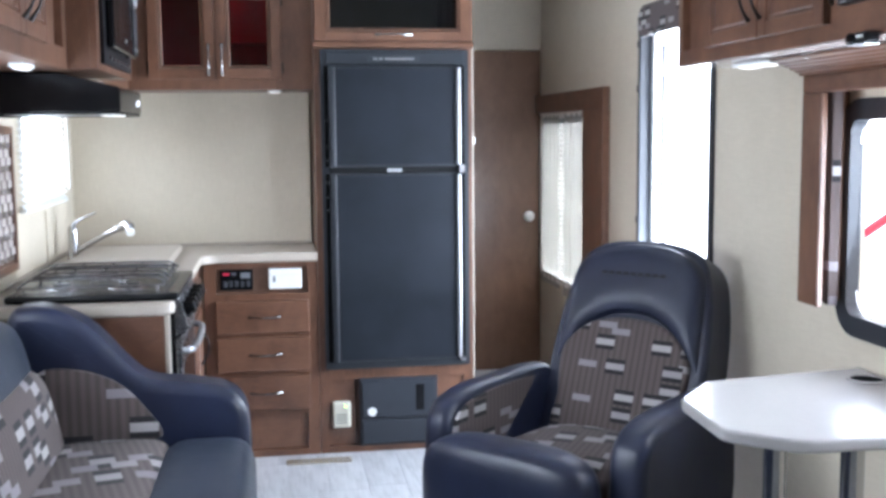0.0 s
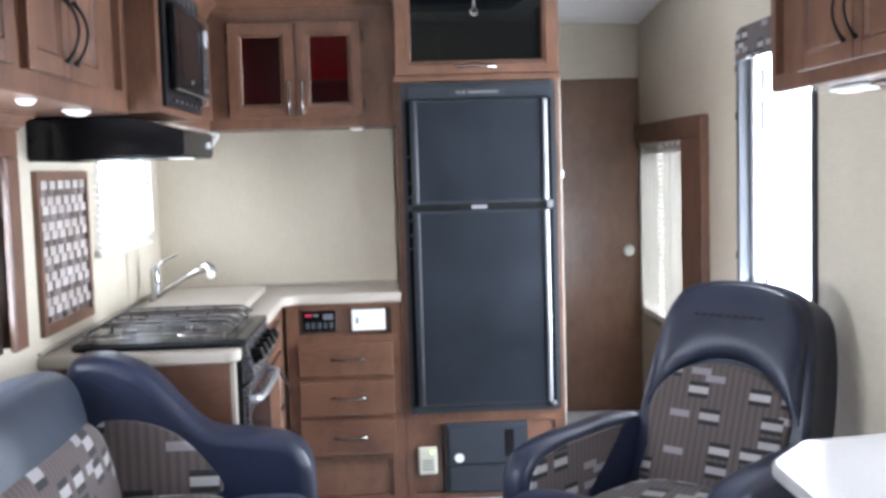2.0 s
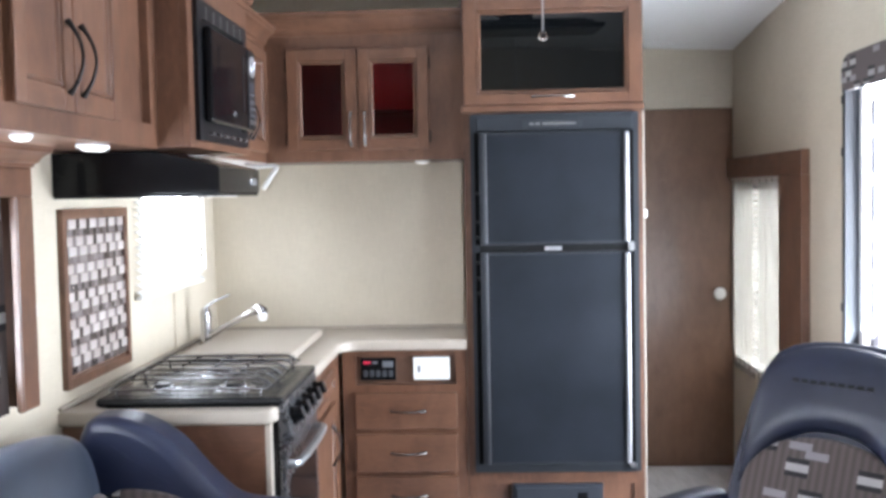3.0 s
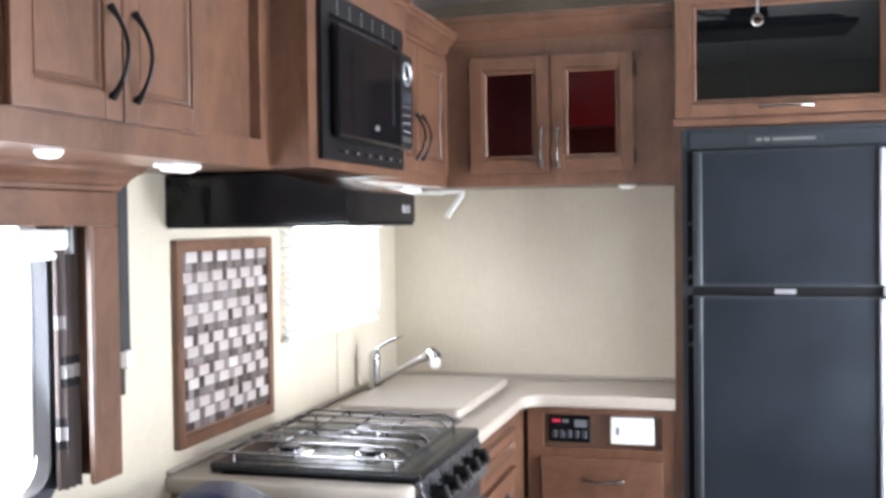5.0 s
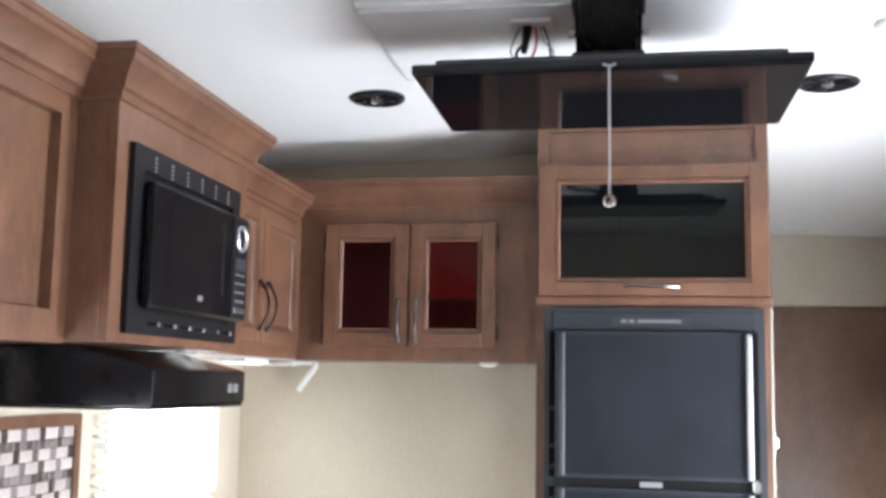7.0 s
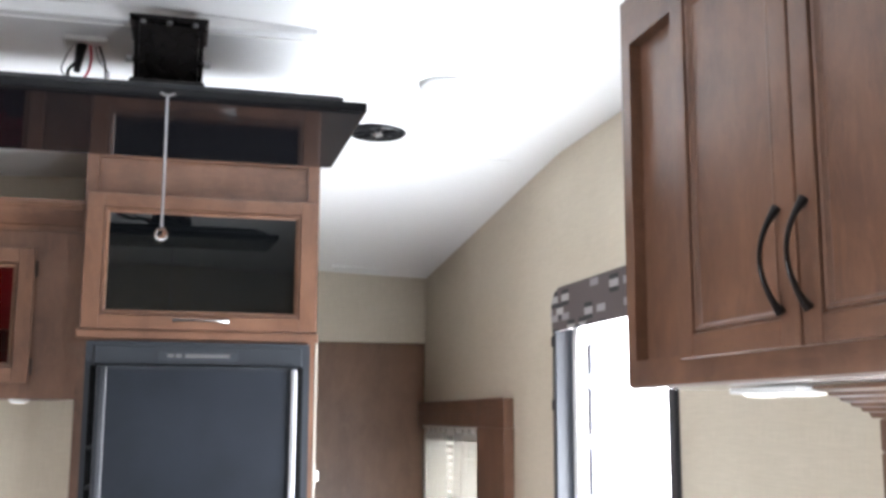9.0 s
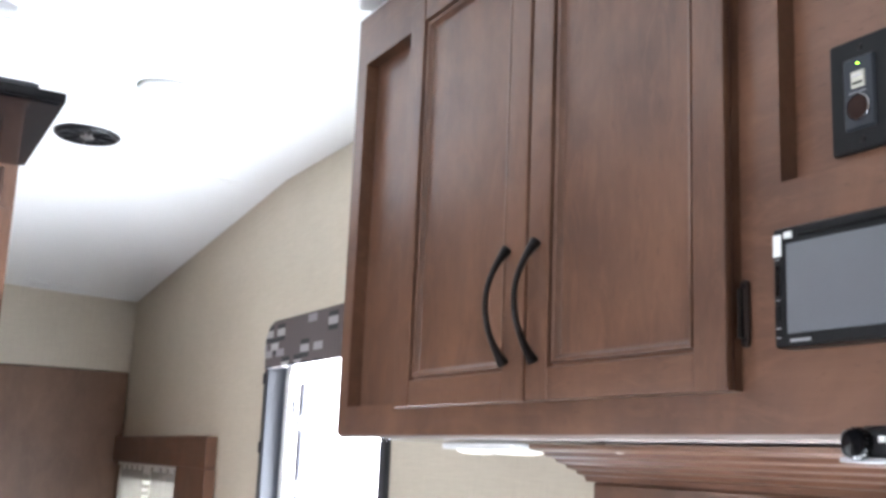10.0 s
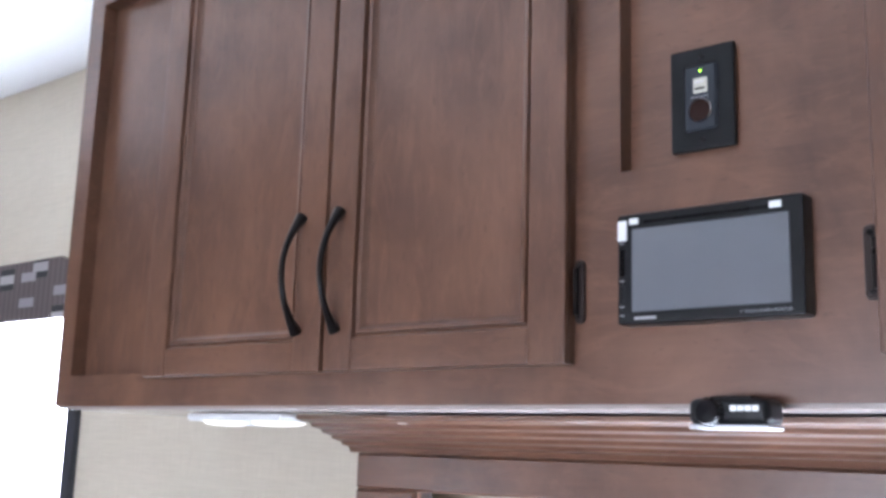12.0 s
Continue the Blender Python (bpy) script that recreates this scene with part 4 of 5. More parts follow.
part("bottom_panel", box(0.003, W - 0.003, 0.003, 0.285, -0.004, 0), UNDERSIDE, t, "glossy pale brown laminate underside")
twin_light((-0.90, -0.10, 1.541), 90, 1.0)

# glass-fronted cabinet over the counter
t = thing("glass_cabinet", "stained wooden wall cabinet with glass doors and a red interior", "cabinet", (-1.06, 0.05, 1.545), 0)
W = 1.03
part("side", box(0, 0.018, 0.0195, 0.283, 0, 0.50), WOOD_Z, t)
part("side", box(W - 0.018, W, 0.0195, 0.283, 0, 0.50), WOOD_Z, t)
part("top", box(0.0185, W - 0.0185, 0.0195, 0.283, 0.48, 0.50), WOOD_X, t)
part("bottom_panel", box(0.0185, W - 0.0185, 0.0195, 0.283, 0, 0.018), WOOD_X, t)
part("lining", box(0.641, W - 0.019, 0.273, 0.280, 0.0185, 0.479), RED, t, "red back lining")
part("back", box(0.019, 0.6275, 0.273, 0.280, 0.0185, 0.479), DARK_RED, t, "dark red back lining")
part("lining", box(W - 0.024, W - 0.0190, 0.02, 0.272, 0.0185, 0.479), RED, t)
part("divider", box(0.628, 0.640, 0.03, 0.272, 0.0185, 0.479), RED, t)
part("shelf", box(0.641, W - 0.025, 0.150, 0.271, 0.204, 0.216), RED, t)
face_frame(t, 0, W, 0, 0.50, [(0.39, 0.625, 0.065, 0.395), (0.642, 0.875, 0.065, 0.395)])
a = shaker_door(t, 0.365, 0.630, 0.043, 0.423, stile=0.043, pane=CABINET_GLASS)
bow_handle(a, (0.606, -0.02, 0.122), 0.125, 0.028, (0, 0, 1), PEWTER)
b = shaker_door(t, 0.636, 0.901, 0.043, 0.423, stile=0.043, pane=CABINET_GLASS)
bow_handle(b, (0.660, -0.02, 0.122), 0.125, 0.028, (0, 0, 1), PEWTER)
for z in (0.09, 0.365):
    part("hinge", box(0.9015, 0.909, -0.012, -0.001, z - 0.024, z + 0.024, 0.003), HINGE, t)
    part("hinge", box(0.357, 0.3645, -0.012, -0.001, z - 0.024, z + 0.024, 0.003), HINGE, t)
crown(t, 0, W - 0.002, 0.475, 0.560, 0.05, WOOD_X, ends=(False, False))
puck((-0.19, 0.13, 1.545), 0.03)
t = thing("cabinet_lamp", "small white lamp inside the glass cabinet", "light", (-0.35, 0.125, 2.025))
part("lens", lathe([(0.020, -0.002), (0.018, -0.008), (0.002, -0.010)], (0, 0, 0), 18), BULB, t)
part("rim", lathe([(0.026, 0.0), (0.026, -0.006), (0.021, -0.007), (0.0205, -0.001)], (0, 0, 0), 18), WHITE, t)
t = thing("towel_bar", "slim white towel bar under the corner cabinet", "towel bar", (-0.805, 0.20, 1.545), 0)
part("bar", rod((-0.20, 0.09, -0.010), (0.012, 0.09, -0.004), 0.008, n=10), WHITE, t)
part("arm", tube([(0.012, 0.09, -0.004), (0.010, 0.09, -0.02), (-0.04, 0.095, -0.088), (-0.045, 0.095, -0.098)], 0.011, 10), WHITE, t)
part("mount", box(-0.11, -0.06, 0.06, 0.108, -0.0165, 0.0, 0.003), WHITE, t)

# range hood
t = thing("range_hood", "black enamelled range hood under the microwave cabinet", "range hood", (LW, -1.28, 1.428), 90)
part("shell", prism([(0, 0.0), (0, 0.112), (-0.27, 0.112), (-0.425, 0.075), (-0.435, 0.07), (-0.435, 0.004), (-0.430, 0.0)], "x", 0.0, 0.478, 0.003, 2), GLOSS, t)
part("bottom_lip", ring(0.002, 0.476, -0.432, -0.002, 0.006, 0.012, "z", -0.006, 0.0), ENAMEL, t)
part("filter", box(0.08, 0.40, -0.33, -0.09, -0.004, 0.0), STEEL, t, "grey mesh filter")
part("lamp_lens", box(0.18, 0.31, -0.41, -0.35, -0.008, -0.0005, 0.004), LENS, t, "lit hood lamp")
for x in (0.375, 0.408):
    part("switch", box(x, x + 0.022, -0.4385, -0.4345, 0.025, 0.045, 0.002), STEEL, t)

# framed mosaic panel
t = thing("tile_panel", "framed stone and glass mosaic panel on the wall by the stove", "backsplash panel", (LW, -1.260, 0.920), 90)
part("backing", box(0.012, 0.488, -0.006, 0, 0.012, 0.463), PALE_WOOD, t)
part("frame", ring(0, 0.50, 0, 0.475, 0.003, 0.026, "y", -0.016, -0.0005), WOOD_Z, t, "brown wooden frame")

# ---- kitchen base ----
t = thing("worktop", "cream laminate worktop with rounded edges", "worktop", (LW, -1.335, 0.832))


def worktop_outline():
    W0, X1 = 0.0, 0.565
    pts = [(W0, 0.035), (X1 - 0.05, 0.035)]
    pts += [(X1 - 0.05 + 0.05 * math.sin(radians(a)), 0.085 - 0.05 * math.cos(radians(a))) for a in range(15, 91, 15)]
    pts += [(X1, 0.090), (0.085, 0.090), (0.085, 0.615), (X1, 0.615)]
    y1 = 1.295
    pts += [(X1, y1 - 0.07)]
    pts += [(X1 + 0.07 - 0.07 * math.cos(radians(a)), y1 - 0.07 + 0.07 * math.sin(radians(a))) for a in range(15, 91, 15)]
    pts += [(1.035, y1), (1.035, 1.669), (W0, 1.669)]
    return pts


part("slab", prism(worktop_outline(), "z", 0.0, 0.040, 0.010, 3), COUNTER, t)
part("wall_lip", box(0.001, 0.012, 0.036, 1.655, 0.0405, 0.052, 0.003), COUNTER, t)
part("wall_lip", box(0.0125, 1.03, 1.657, 1.6685, 0.0405, 0.052, 0.003), COUNTER, t)

t = thing("sink_cover", "cream laminate sink cover lying on the worktop", "sink cover", (-0.778, -0.205, 0.873))
part("board", prism(rounded(-0.188, 0.188, -0.31, 0.315, 0.025), "z", 0.0, 0.030, 0.009, 3), COUNTER, t)

t = thing("faucet", "chrome single-lever kitchen faucet beside the sink", "faucet", (-0.995, -0.10, 0.873))
part("base", lathe([(0.027, 0), (0.027, 0.005), (0.021, 0.010), (0.0185, 0.03), (0.0185, 0.085), (0.020, 0.105), (0.0195, 0.122), (0.013, 0.136), (0.003, 0.139)], (0, 0, 0), 24), CHROME, t)
part("spout", tube([(0.008, -0.002, 0.030), (0.04, -0.008, 0.048), (0.10, -0.020, 0.082), (0.16, -0.032, 0.112), (0.188, -0.038, 0.124)], [0.0115, 0.0105, 0.0105, 0.0115, 0.0145], 14), CHROME, t)
part("spray_head", tube([(0.182, -0.037, 0.121), (0.198, -0.041, 0.131), (0.214, -0.050, 0.136), (0.226, -0.063, 0.128), (0.230, -0.071, 0.116)], [0.0145, 0.018, 0.0215, 0.022, 0.0185], 16), CHROME, t)
part("nozzle", rod((0.228, -0.068, 0.120), (0.233, -0.084, 0.106), 0.0165, n=16), WHITE, t, "pale spray nozzle")
part("lever", tube([(0, 0, 0.132), (0.010, 0.006, 0.146), (0.035, 0.016, 0.162), (0.085, 0.034, 0.183)], [0.010, 0.0065, 0.0048, 0.0038], 10), CHROME, t)

t = thing("end_panel_cabinet", "dark wooden end panel cabinet beside the stove", "cabinet", (-1.06, -1.284, 0.0))
part("end_panel", box(0, 0.53, 0, 0.016, 0.0, 0.831), WOOD_X, t)
part("edge_strip", box(0.5305, 0.545, -0.002, 0.03, 0.0, 0.831, 0.002), COUNTER, t, "pale edge strip")

# range
t = thing("gas_range", "black gas range with steel front and wire grates", "stove", (-0.988, -1.243, 0.006), 0)
t.scale = (1, 0.943, 1)
part("oven_body", box(0.02, 0.485, 0.008, 0.545, 0.06, 0.862, 0.004), ENAMEL, t)
part("cooktop", box(0.0, 0.50, 0.0, 0.553, 0.866, 0.888, 0.008, 3), ENAMEL, t)
part("cooktop_pan", box(0.035, 0.44, 0.04, 0.515, 0.8882, 0.8895), ENAMEL, t, "black enamel burner pan")
fp = part("control_panel", prism([(0.486, 0.755), (0.510, 0.760), (0.524, 0.778), (0.497, 0.872), (0.486, 0.872)], "y", 0.002, 0.551, 0.004, 2), DARK_STEEL, t, "brushed steel control panel")
for y in (0.07, 0.17, 0.27, 0.37, 0.47):
    n = Vector((0.095, 0, 0.033)).normalized()
    c = Vector((0.511, y, 0.825))
    kb = rod(c, c + n * 0.010, 0.026, n=20)
    rod(c + n * 0.010, c + n * 0.030, 0.021, 0.018, 18, kb)
    k = part("knob", kb, GLOSS, fp, "round black burner knob")
    g = box(-0.003, 0.003, -0.015, 0.015, 0, 0.006)
    g.transform(Matrix.Translation(c + n * 0.029) @ n.to_track_quat("Z", "Y").to_matrix().to_4x4())
    part("pointer", g, STEEL, k)
od = part("oven_door", box(0.4855, 0.503, 0.004, 0.549, 0.20, 0.750, 0.006, 2), DARK_STEEL, t)
part("oven_window", prism(rounded(0.05, 0.50, 0.26, 0.66, 0.02), "x", 0.502, 0.5045), GLOSS, od, "black oven glass")
hb = tube([(0.503, 0.03, 0.705), (0.519, 0.033, 0.705), (0.530, 0.055, 0.705), (0.536, 0.15, 0.705), (0.538, 0.275, 0.705), (0.536, 0.40, 0.705), (0.530, 0.495, 0.705), (0.519, 0.517, 0.705), (0.503, 0.52, 0.705)], 0.0115, 10)
part("handle", hb, SILVER, od, "silver bar handle")
part("drawer_front", box(0.4855, 0.501, 0.006, 0.547, 0.07, 0.192, 0.004), ENAMEL, t)
for bx, by, r in ((0.14, 0.14, 0.036), (0.34, 0.14, 0.040), (0.24, 0.40, 0.046)):
    b = part("burner", lathe([(r + 0.022, 0.8896), (r + 0.018, 0.892), (r, 0.894), (r, 0.899), (r * 0.7, 0.901), (0.004, 0.901)], (bx, by, 0), 24), CHROME, t, "round chrome burner")
    part("burner_cap", lathe([(r * 0.72, 0.9012), (r * 0.7, 0.906), (0.004, 0.908)], (bx, by, 0), 22), SATIN, b)
for y0, y1 in ((0.025, 0.275), (0.285, 0.535)):
    gr = part("grate", tube([(0.03, y0, 0.908), (0.455, y0, 0.908), (0.455, y1, 0.908), (0.03, y1, 0.908), (0.03, y0, 0.908)], 0.0040, 8), WIRE, t)
    for k in range(3):
        y = y0 + (y1 - y0) * (k + 0.5) / 3
        part("grate_bar", tube([(0.03, y, 0.9085), (0.042, y, 0.920), (0.062, y, 0.928), (0.15, y, 0.929), (0.34, y, 0.929), (0.425, y, 0.928), (0.444, y, 0.920), (0.455, y, 0.9085)], 0.0036, 8), WIRE, gr)
    for x in (0.15, 0.245, 0.34):
        part("grate_bar", tube([(x, y0, 0.9085), (x, y0 + 0.012, 0.920), (x, y0 + 0.03, 0.9245), (x, y1 - 0.03, 0.9245), (x, y1 - 0.012, 0.920), (x, y1, 0.9085)], 0.0032, 8), WIRE, gr)
    for x in (0.05, 0.435):
        for y in (y0, y1):
            part("grate_foot", rod((x, y, 0.8885), (x, y, 0.908), 0.004, n=8), WIRE, gr)

# cabinet between range and corner
t = thing("base_cabinet", "stained wooden base cabinet with a drawer over a door", "cabinet", (-0.515, -0.712, 0.0), 90)
W = 0.690
part("body", box(0, W, 0.0195, 0.54, 0.09, 0.830), WOOD_Z, t)
face_frame(t, 0, W, 0.09, 0.831, [])
part("toe_kick", box(0, W, 0.05, 0.066, 0, 0.0895), PALE_WOOD, t)
f = shaker_door(t, 0.03, 0.50, 0.700, 0.800, stile=0.030, name="drawer_front", grain=WOOD_X)
dd = shaker_door(t, 0.03, 0.50, 0.12, 0.680, stile=0.052)
bent_handle(dd, (0.342, -0.02, 0.553), 0.14, 1)

# drawer unit beside the fridge
t = thing("drawer_unit", "stained wooden drawer unit with three drawers beside the fridge", "cabinet", (-0.5, -0.02, 0.0), 0)
W = 0.468
part("body", box(0, W, 0.0195, 0.352, 0.0, 0.70), WOOD_Z, t)
part("side", box(0, 0.016, 0.0195, 0.352, 0.7005, 0.830), WOOD_Z, t)
part("side", box(W - 0.016, W, 0.0195, 0.352, 0.7005, 0.830), WOOD_Z, t)
face_frame(t, 0, W, 0.0, 0.831, [(0.050, W - 0.040, 0.702, 0.810), (0.06, W - 0.05, 0.03, 0.185)])
part("recess_panel", box(0.045, W - 0.03, 0.03, 0.036, 0.7005, 0.829), PALE_WOOD, t)
part("recess_panel", box(0.0605, W - 0.0505, 0.012, 0.0192, 0.031, 0.184), WOOD_X, t)
for z0, z1 in ((0.535, 0.672), (0.372, 0.516), (0.207, 0.354)):
    d = part("drawer_front", box(0.045, W - 0.038, -0.019, 0.0, z0, z1, 0.005, 2), WOOD_X, t)
    bow_handle(d, (0.245, -0.019, (z0 + z1) / 2), 0.13, 0.026, (1, 0, 0), PEWTER)
t = thing("control_box", "black monitor panel with red and white labels in the drawer unit", "control panel", (-0.435, 0.01, 0.715))
part("body", box(0, 0.135, -0.016, 0.0, 0, 0.085, 0.003), GLOSS, t)
part("label", box(0.012, 0.040, -0.0175, -0.0155, 0.064, 0.074), STRIPE, t, "red label strip")
part("label", box(0.046, 0.066, -0.0175, -0.0155, 0.064, 0.074), LCD, t)
for k in range(5):
    part("switch", box(0.012 + 0.024 * k, 0.028 + 0.024 * k, -0.0195, -0.0155, 0.014, 0.040, 0.002), GRAPHITE, t)
part("label", box(0.085, 0.125, -0.0175, -0.0155, 0.050, 0.074), LCD, t)
t = thing("thermostat", "white wall thermostat in the drawer unit's recess", "thermostat", (-0.235, 0.01, 0.716))
part("body", box(0, 0.138, -0.022, 0.0, 0, 0.088, 0.006, 3), WHITE, t)
part("window", box(0.018, 0.028, -0.0235, -0.0215, 0.030, 0.055), LCD, t)
part("cover_line", box(0.004, 0.134, -0.0226, -0.0215, 0.060, 0.0615), CREAM_PLASTIC, t)

# ---- fridge and its tower ----
t = thing("fridge_cabinet", "stained wooden tower cabinet round the fridge", "cabinet", (-0.03, -0.02, 0.0), 0)
W, H = 0.665, 2.262
part("side", box(0, 0.018, 0.0195, 0.60, 0, H), WOOD_Z, t)
part("side", box(W - 0.018, W, 0.0195, 0.60, 0, H), WOOD_Z, t)
part("back", box(0.0185, W - 0.0185, 0.59, 0.60, 0, H), PALE_WOOD, t)
part("shelf", box(0.0185, W - 0.0185, 0.0195, 0.589, 0.325, 0.343), WOOD_X, t)
part("shelf", box(0.0185, W - 0.0185, 0.0195, 0.589, 1.730, 1.748), WOOD_X, t)
face_frame(t, 0, W, 0, H, [(0.026, W - 0.026, 0.368, 1.708), (0.035, 0.158, 0.03, 0.318), (0.162, 0.504, 0.026, 0.322), (0.52, 0.62, 0.03, 0.318), (0.035, W - 0.035, 2.14, 2.235), (0.07, W - 0.06, 1.79, 2.072)])
part("recess_panel", box(0.0355, 0.1495, 0.012, 0.0192, 0.031, 0.317), WOOD_Z, t)
part("recess_panel", box(0.5205, 0.6195, 0.012, 0.0192, 0.031, 0.317), WOOD_Z, t)
part("recess_panel", box(0.0355, W - 0.0355, 0.012, 0.0192, 2.141, 2.234), WOOD_X, t)
part("ledge", box(-0.004, W + 0.004, -0.014, -0.0002, 1.712, 1.738, 0.005, 2), WOOD_X, t)
dr = shaker_door(t, 0.006, W - 0.006, 1.740, 2.124, stile=0.050, pane=DARK_GLASS, grain=WOOD_Z, rail=0.040, lean=1.9)
bow_handle(dr, (0.332, -0.02, 1.766), 0.15, 0.026, (1, 0, 0), PEWTER)
part("edge_strip", box(W - 0.004, W + 0.003, -0.003, 0.017, 0.0, 1.71, 0.001), COUNTER, t, "pale edge banding")

t = thing("refrigerator", "black two-door trailer refrigerator with silver handle strips", "refrigerator", (0.0, -0.02, 0.369), 0)
FH = 1.336
part("body", box(0.004, 0.606, -0.004, 0.55, 0.003, FH - 0.003), FRIDGE_FRAME, t)
part("trim_frame", ring(-0.004, 0.614, 0.0, FH, 0.006, 0.030, "y", -0.022, -0.0005), FRIDGE_FRAME, t)
part("top_panel", box(0.018, 0.592, -0.026, -0.005, FH - 0.066, FH - 0.012, 0.003), FRIDGE_FRAME, t)
part("logo_plate", prism(rounded(0.19, 0.41, FH - 0.052, FH - 0.026, 0.004), "y", -0.029, -0.026), GRAPHITE, t)
for x0, x1 in ((0.215, 0.232), (0.237, 0.254), (0.262, 0.385)):
    part("lettering", box(x0, x1, -0.0302, -0.0288, FH - 0.043, FH - 0.034), STEEL, t)
for nm, z0, z1 in (("freezer_door", 0.854, FH - 0.068), ("fridge_door", 0.032, 0.826)):
    d = part(nm, box(0.028, 0.575, -0.040, -0.023, z0, z1, 0.004, 2), FRIDGE_FRAME, t)
    part("door_panel", box(0.056, 0.552, -0.0425, -0.0395, z0 + 0.010, z1 - 0.010, 0.001), FRIDGE_PANEL, d, "pebbled black door panel")
    # Solid black strips on both sides paint the shade of the door gaps.
    part("hinge_gap", box(0.010, 0.0275, -0.0250, -0.0225, z0, z1), HOLLOW_SHADE, d)
    part("edge_strip", box(0.040, 0.050, -0.044, -0.0395, z0 + 0.004, z1 - 0.004, 0.002), GRAPHITE, d)
    part("edge_bead", box(0.0515, 0.0545, -0.0450, -0.0395, z0 + 0.004, z1 - 0.004, 0.001), BEAD, d)
    part("handle_strip", box(0.559, 0.5745, -0.056, -0.0395, z0 + 0.006, z1 - 0.006, 0.004, 2), SILVER, d, "bright silver handle strip")
    part("handle_shadow_gap", box(0.5758, 0.5935, -0.030, -0.0225, z0, z1), HOLLOW_SHADE, d)
part("badge", prism(rounded(0.266, 0.328, 0.831, 0.846, 0.003), "y", -0.030, -0.0235), SILVER, t, "small silver badge")
part("divider", box(0.026, 0.584, -0.026, -0.0225, 0.8265, 0.8535), BLACK, t)
part("latch", box(0.572, 0.592, -0.052, -0.0225, 0.826, 0.858, 0.004), STEEL, t)
part("latch", box(0.572, 0.592, -0.048, -0.0225, 0.020, 0.036, 0.004), STEEL, t)
for z in (0.668, 0.723, 0.783, 0.876, 0.933, 1.04):
    part("hinge_peg", box(0.012, 0.034, -0.036, -0.0215, z, z + 0.012, 0.003), BLACK, t)

t = thing("furnace_panel", "black furnace access door with a vent slot", "furnace", (0.134, -0.02, 0.028), 0)
part("housing", box(0, 0.338, -0.012, 0.30, 0, 0.292, 0.004), CHARCOAL, t)
part("door", box(0.010, 0.328, -0.022, -0.0125, 0.122, 0.282, 0.004), CHARCOAL, t)
part("grille_panel", box(0.010, 0.328, -0.020, -0.0125, 0.008, 0.115, 0.004), CHARCOAL, t)
part("vent_slot", box(0.243, 0.278, -0.0235, -0.0215, 0.150, 0.262, 0.002), GLOSS, t)
part("warning_sticker", lathe([(0.019, -0.0221), (0.019, -0.0228), (0.001, -0.0229)], (0.054, 0, 0.150), 22, "y"), WHITE, t, "round white sticker")
t = thing("gas_detector", "cream gas detector with a green light near the floor", "gas detector", (0.019, -0.012, 0.111), 0)
part("body", box(0, 0.078, -0.026, 0.0035, 0, 0.115, 0.010, 3), CREAM_PLASTIC, t)
for k in range(4):
    part("slot", box(0.016, 0.062, -0.0268, -0.0255, 0.022 + 0.012 * k, 0.026 + 0.012 * k), GRAPHITE, t)
part("led", box(0.052, 0.060, -0.0275, -0.0250, 0.092, 0.099, 0.001), GREEN, t, "green light")
t = thing("wall_switch", "small white switch on the tower cabinet's side", "switch", (0.635, 0.06, 1.29), 0)
part("plate", box(0.0003, 0.012, -0.022, 0.022, 0, 0.075, 0.004, 2), WHITE, t)
part("toggle", box(0.011, 0.024, -0.006, 0.006, 0.022, 0.052, 0.003), WHITE, t)
t = thing("floor_register", "narrow tan metal floor register", "floor vent", (-0.18, -0.155, 0.0), 0)
part("frame", ring(0, 0.27, 0, 0.055, 0.006, 0.010, "z", 0.0, 0.005), BRASS, t)
for k in range(12):
    part("slat", box(0.014 + 0.0205 * k, 0.026 + 0.0205 * k, 0.010, 0.045, 0.0004, 0.004), BRASS, t)

# ---- ceiling fittings ----
for x, y in ((-0.465, -0.28), (0.755, -0.305)):
    t = thing("ceiling_speaker", "round black speaker set in the white ceiling", "speaker", (x, y, ceiling_height(x, y)), group="ceiling speakers")
    part("rim", lathe([(0.080, 0.002), (0.080, -0.005), (0.074, -0.010), (0.060, -0.006), (0.058, 0.001)], (0, 0, 0), 32), BLACK, t)
    part("cone", lathe([(0.0595, -0.003), (0.035, 0.0), (0.02, 0.001), (0.002, 0.001)], (0, 0, 0), 28), RUBBER, t)
    part("tweeter", lathe([(0.018, 0.0), (0.018, -0.008), (0.010, -0.013), (0.001, -0.013)], (0, 0, 0), 20), STEEL, t, "silver tweeter")
    for k in range(8):
        a = 2 * math.pi * k / 8
        part("spoke", rod((0.017 * math.cos(a), 0.017 * math.sin(a), -0.006), (0.066 * math.cos(a), 0.066 * math.sin(a), -0.007), 0.0045, n=6), BLACK, t)
for x, y, k in ((0.845, -0.765, 1.0), (0.135, -1.25, 1.5)):
    t = thing("ceiling_light", "flush round white ceiling light", "light", (x, y, ceiling_height(x, y)), group="ceiling lights")
    part("rim", lathe([(0.072 * k, 0.002), (0.072 * k, -0.006), (0.062 * k, -0.014), (0.056 * k, -0.012)], (0, 0, 0), 30), WHITE, t)
    part("lens", lathe([(0.0565 * k, -0.006), (0.052 * k, -0.012), (0.002, -0.016)], (0, 0, 0), 26), WHITE, t)
cz = 2.288
t = thing("mounting_board", "white ceiling mounting board behind the television", "panel", (0.08, -0.73, cz))
part("board", box(-0.42, 0.42, -0.29, 0.28, -0.012, 0.02, 0.004), BOARD, t)
part("rib", box(-0.415, 0.415, -0.262, -0.256, -0.0145, -0.0115), WHITE, t)

t = thing("television", "flat black television folded up under the ceiling on a bracket", "television", (0.20, -0.94, 2.07))
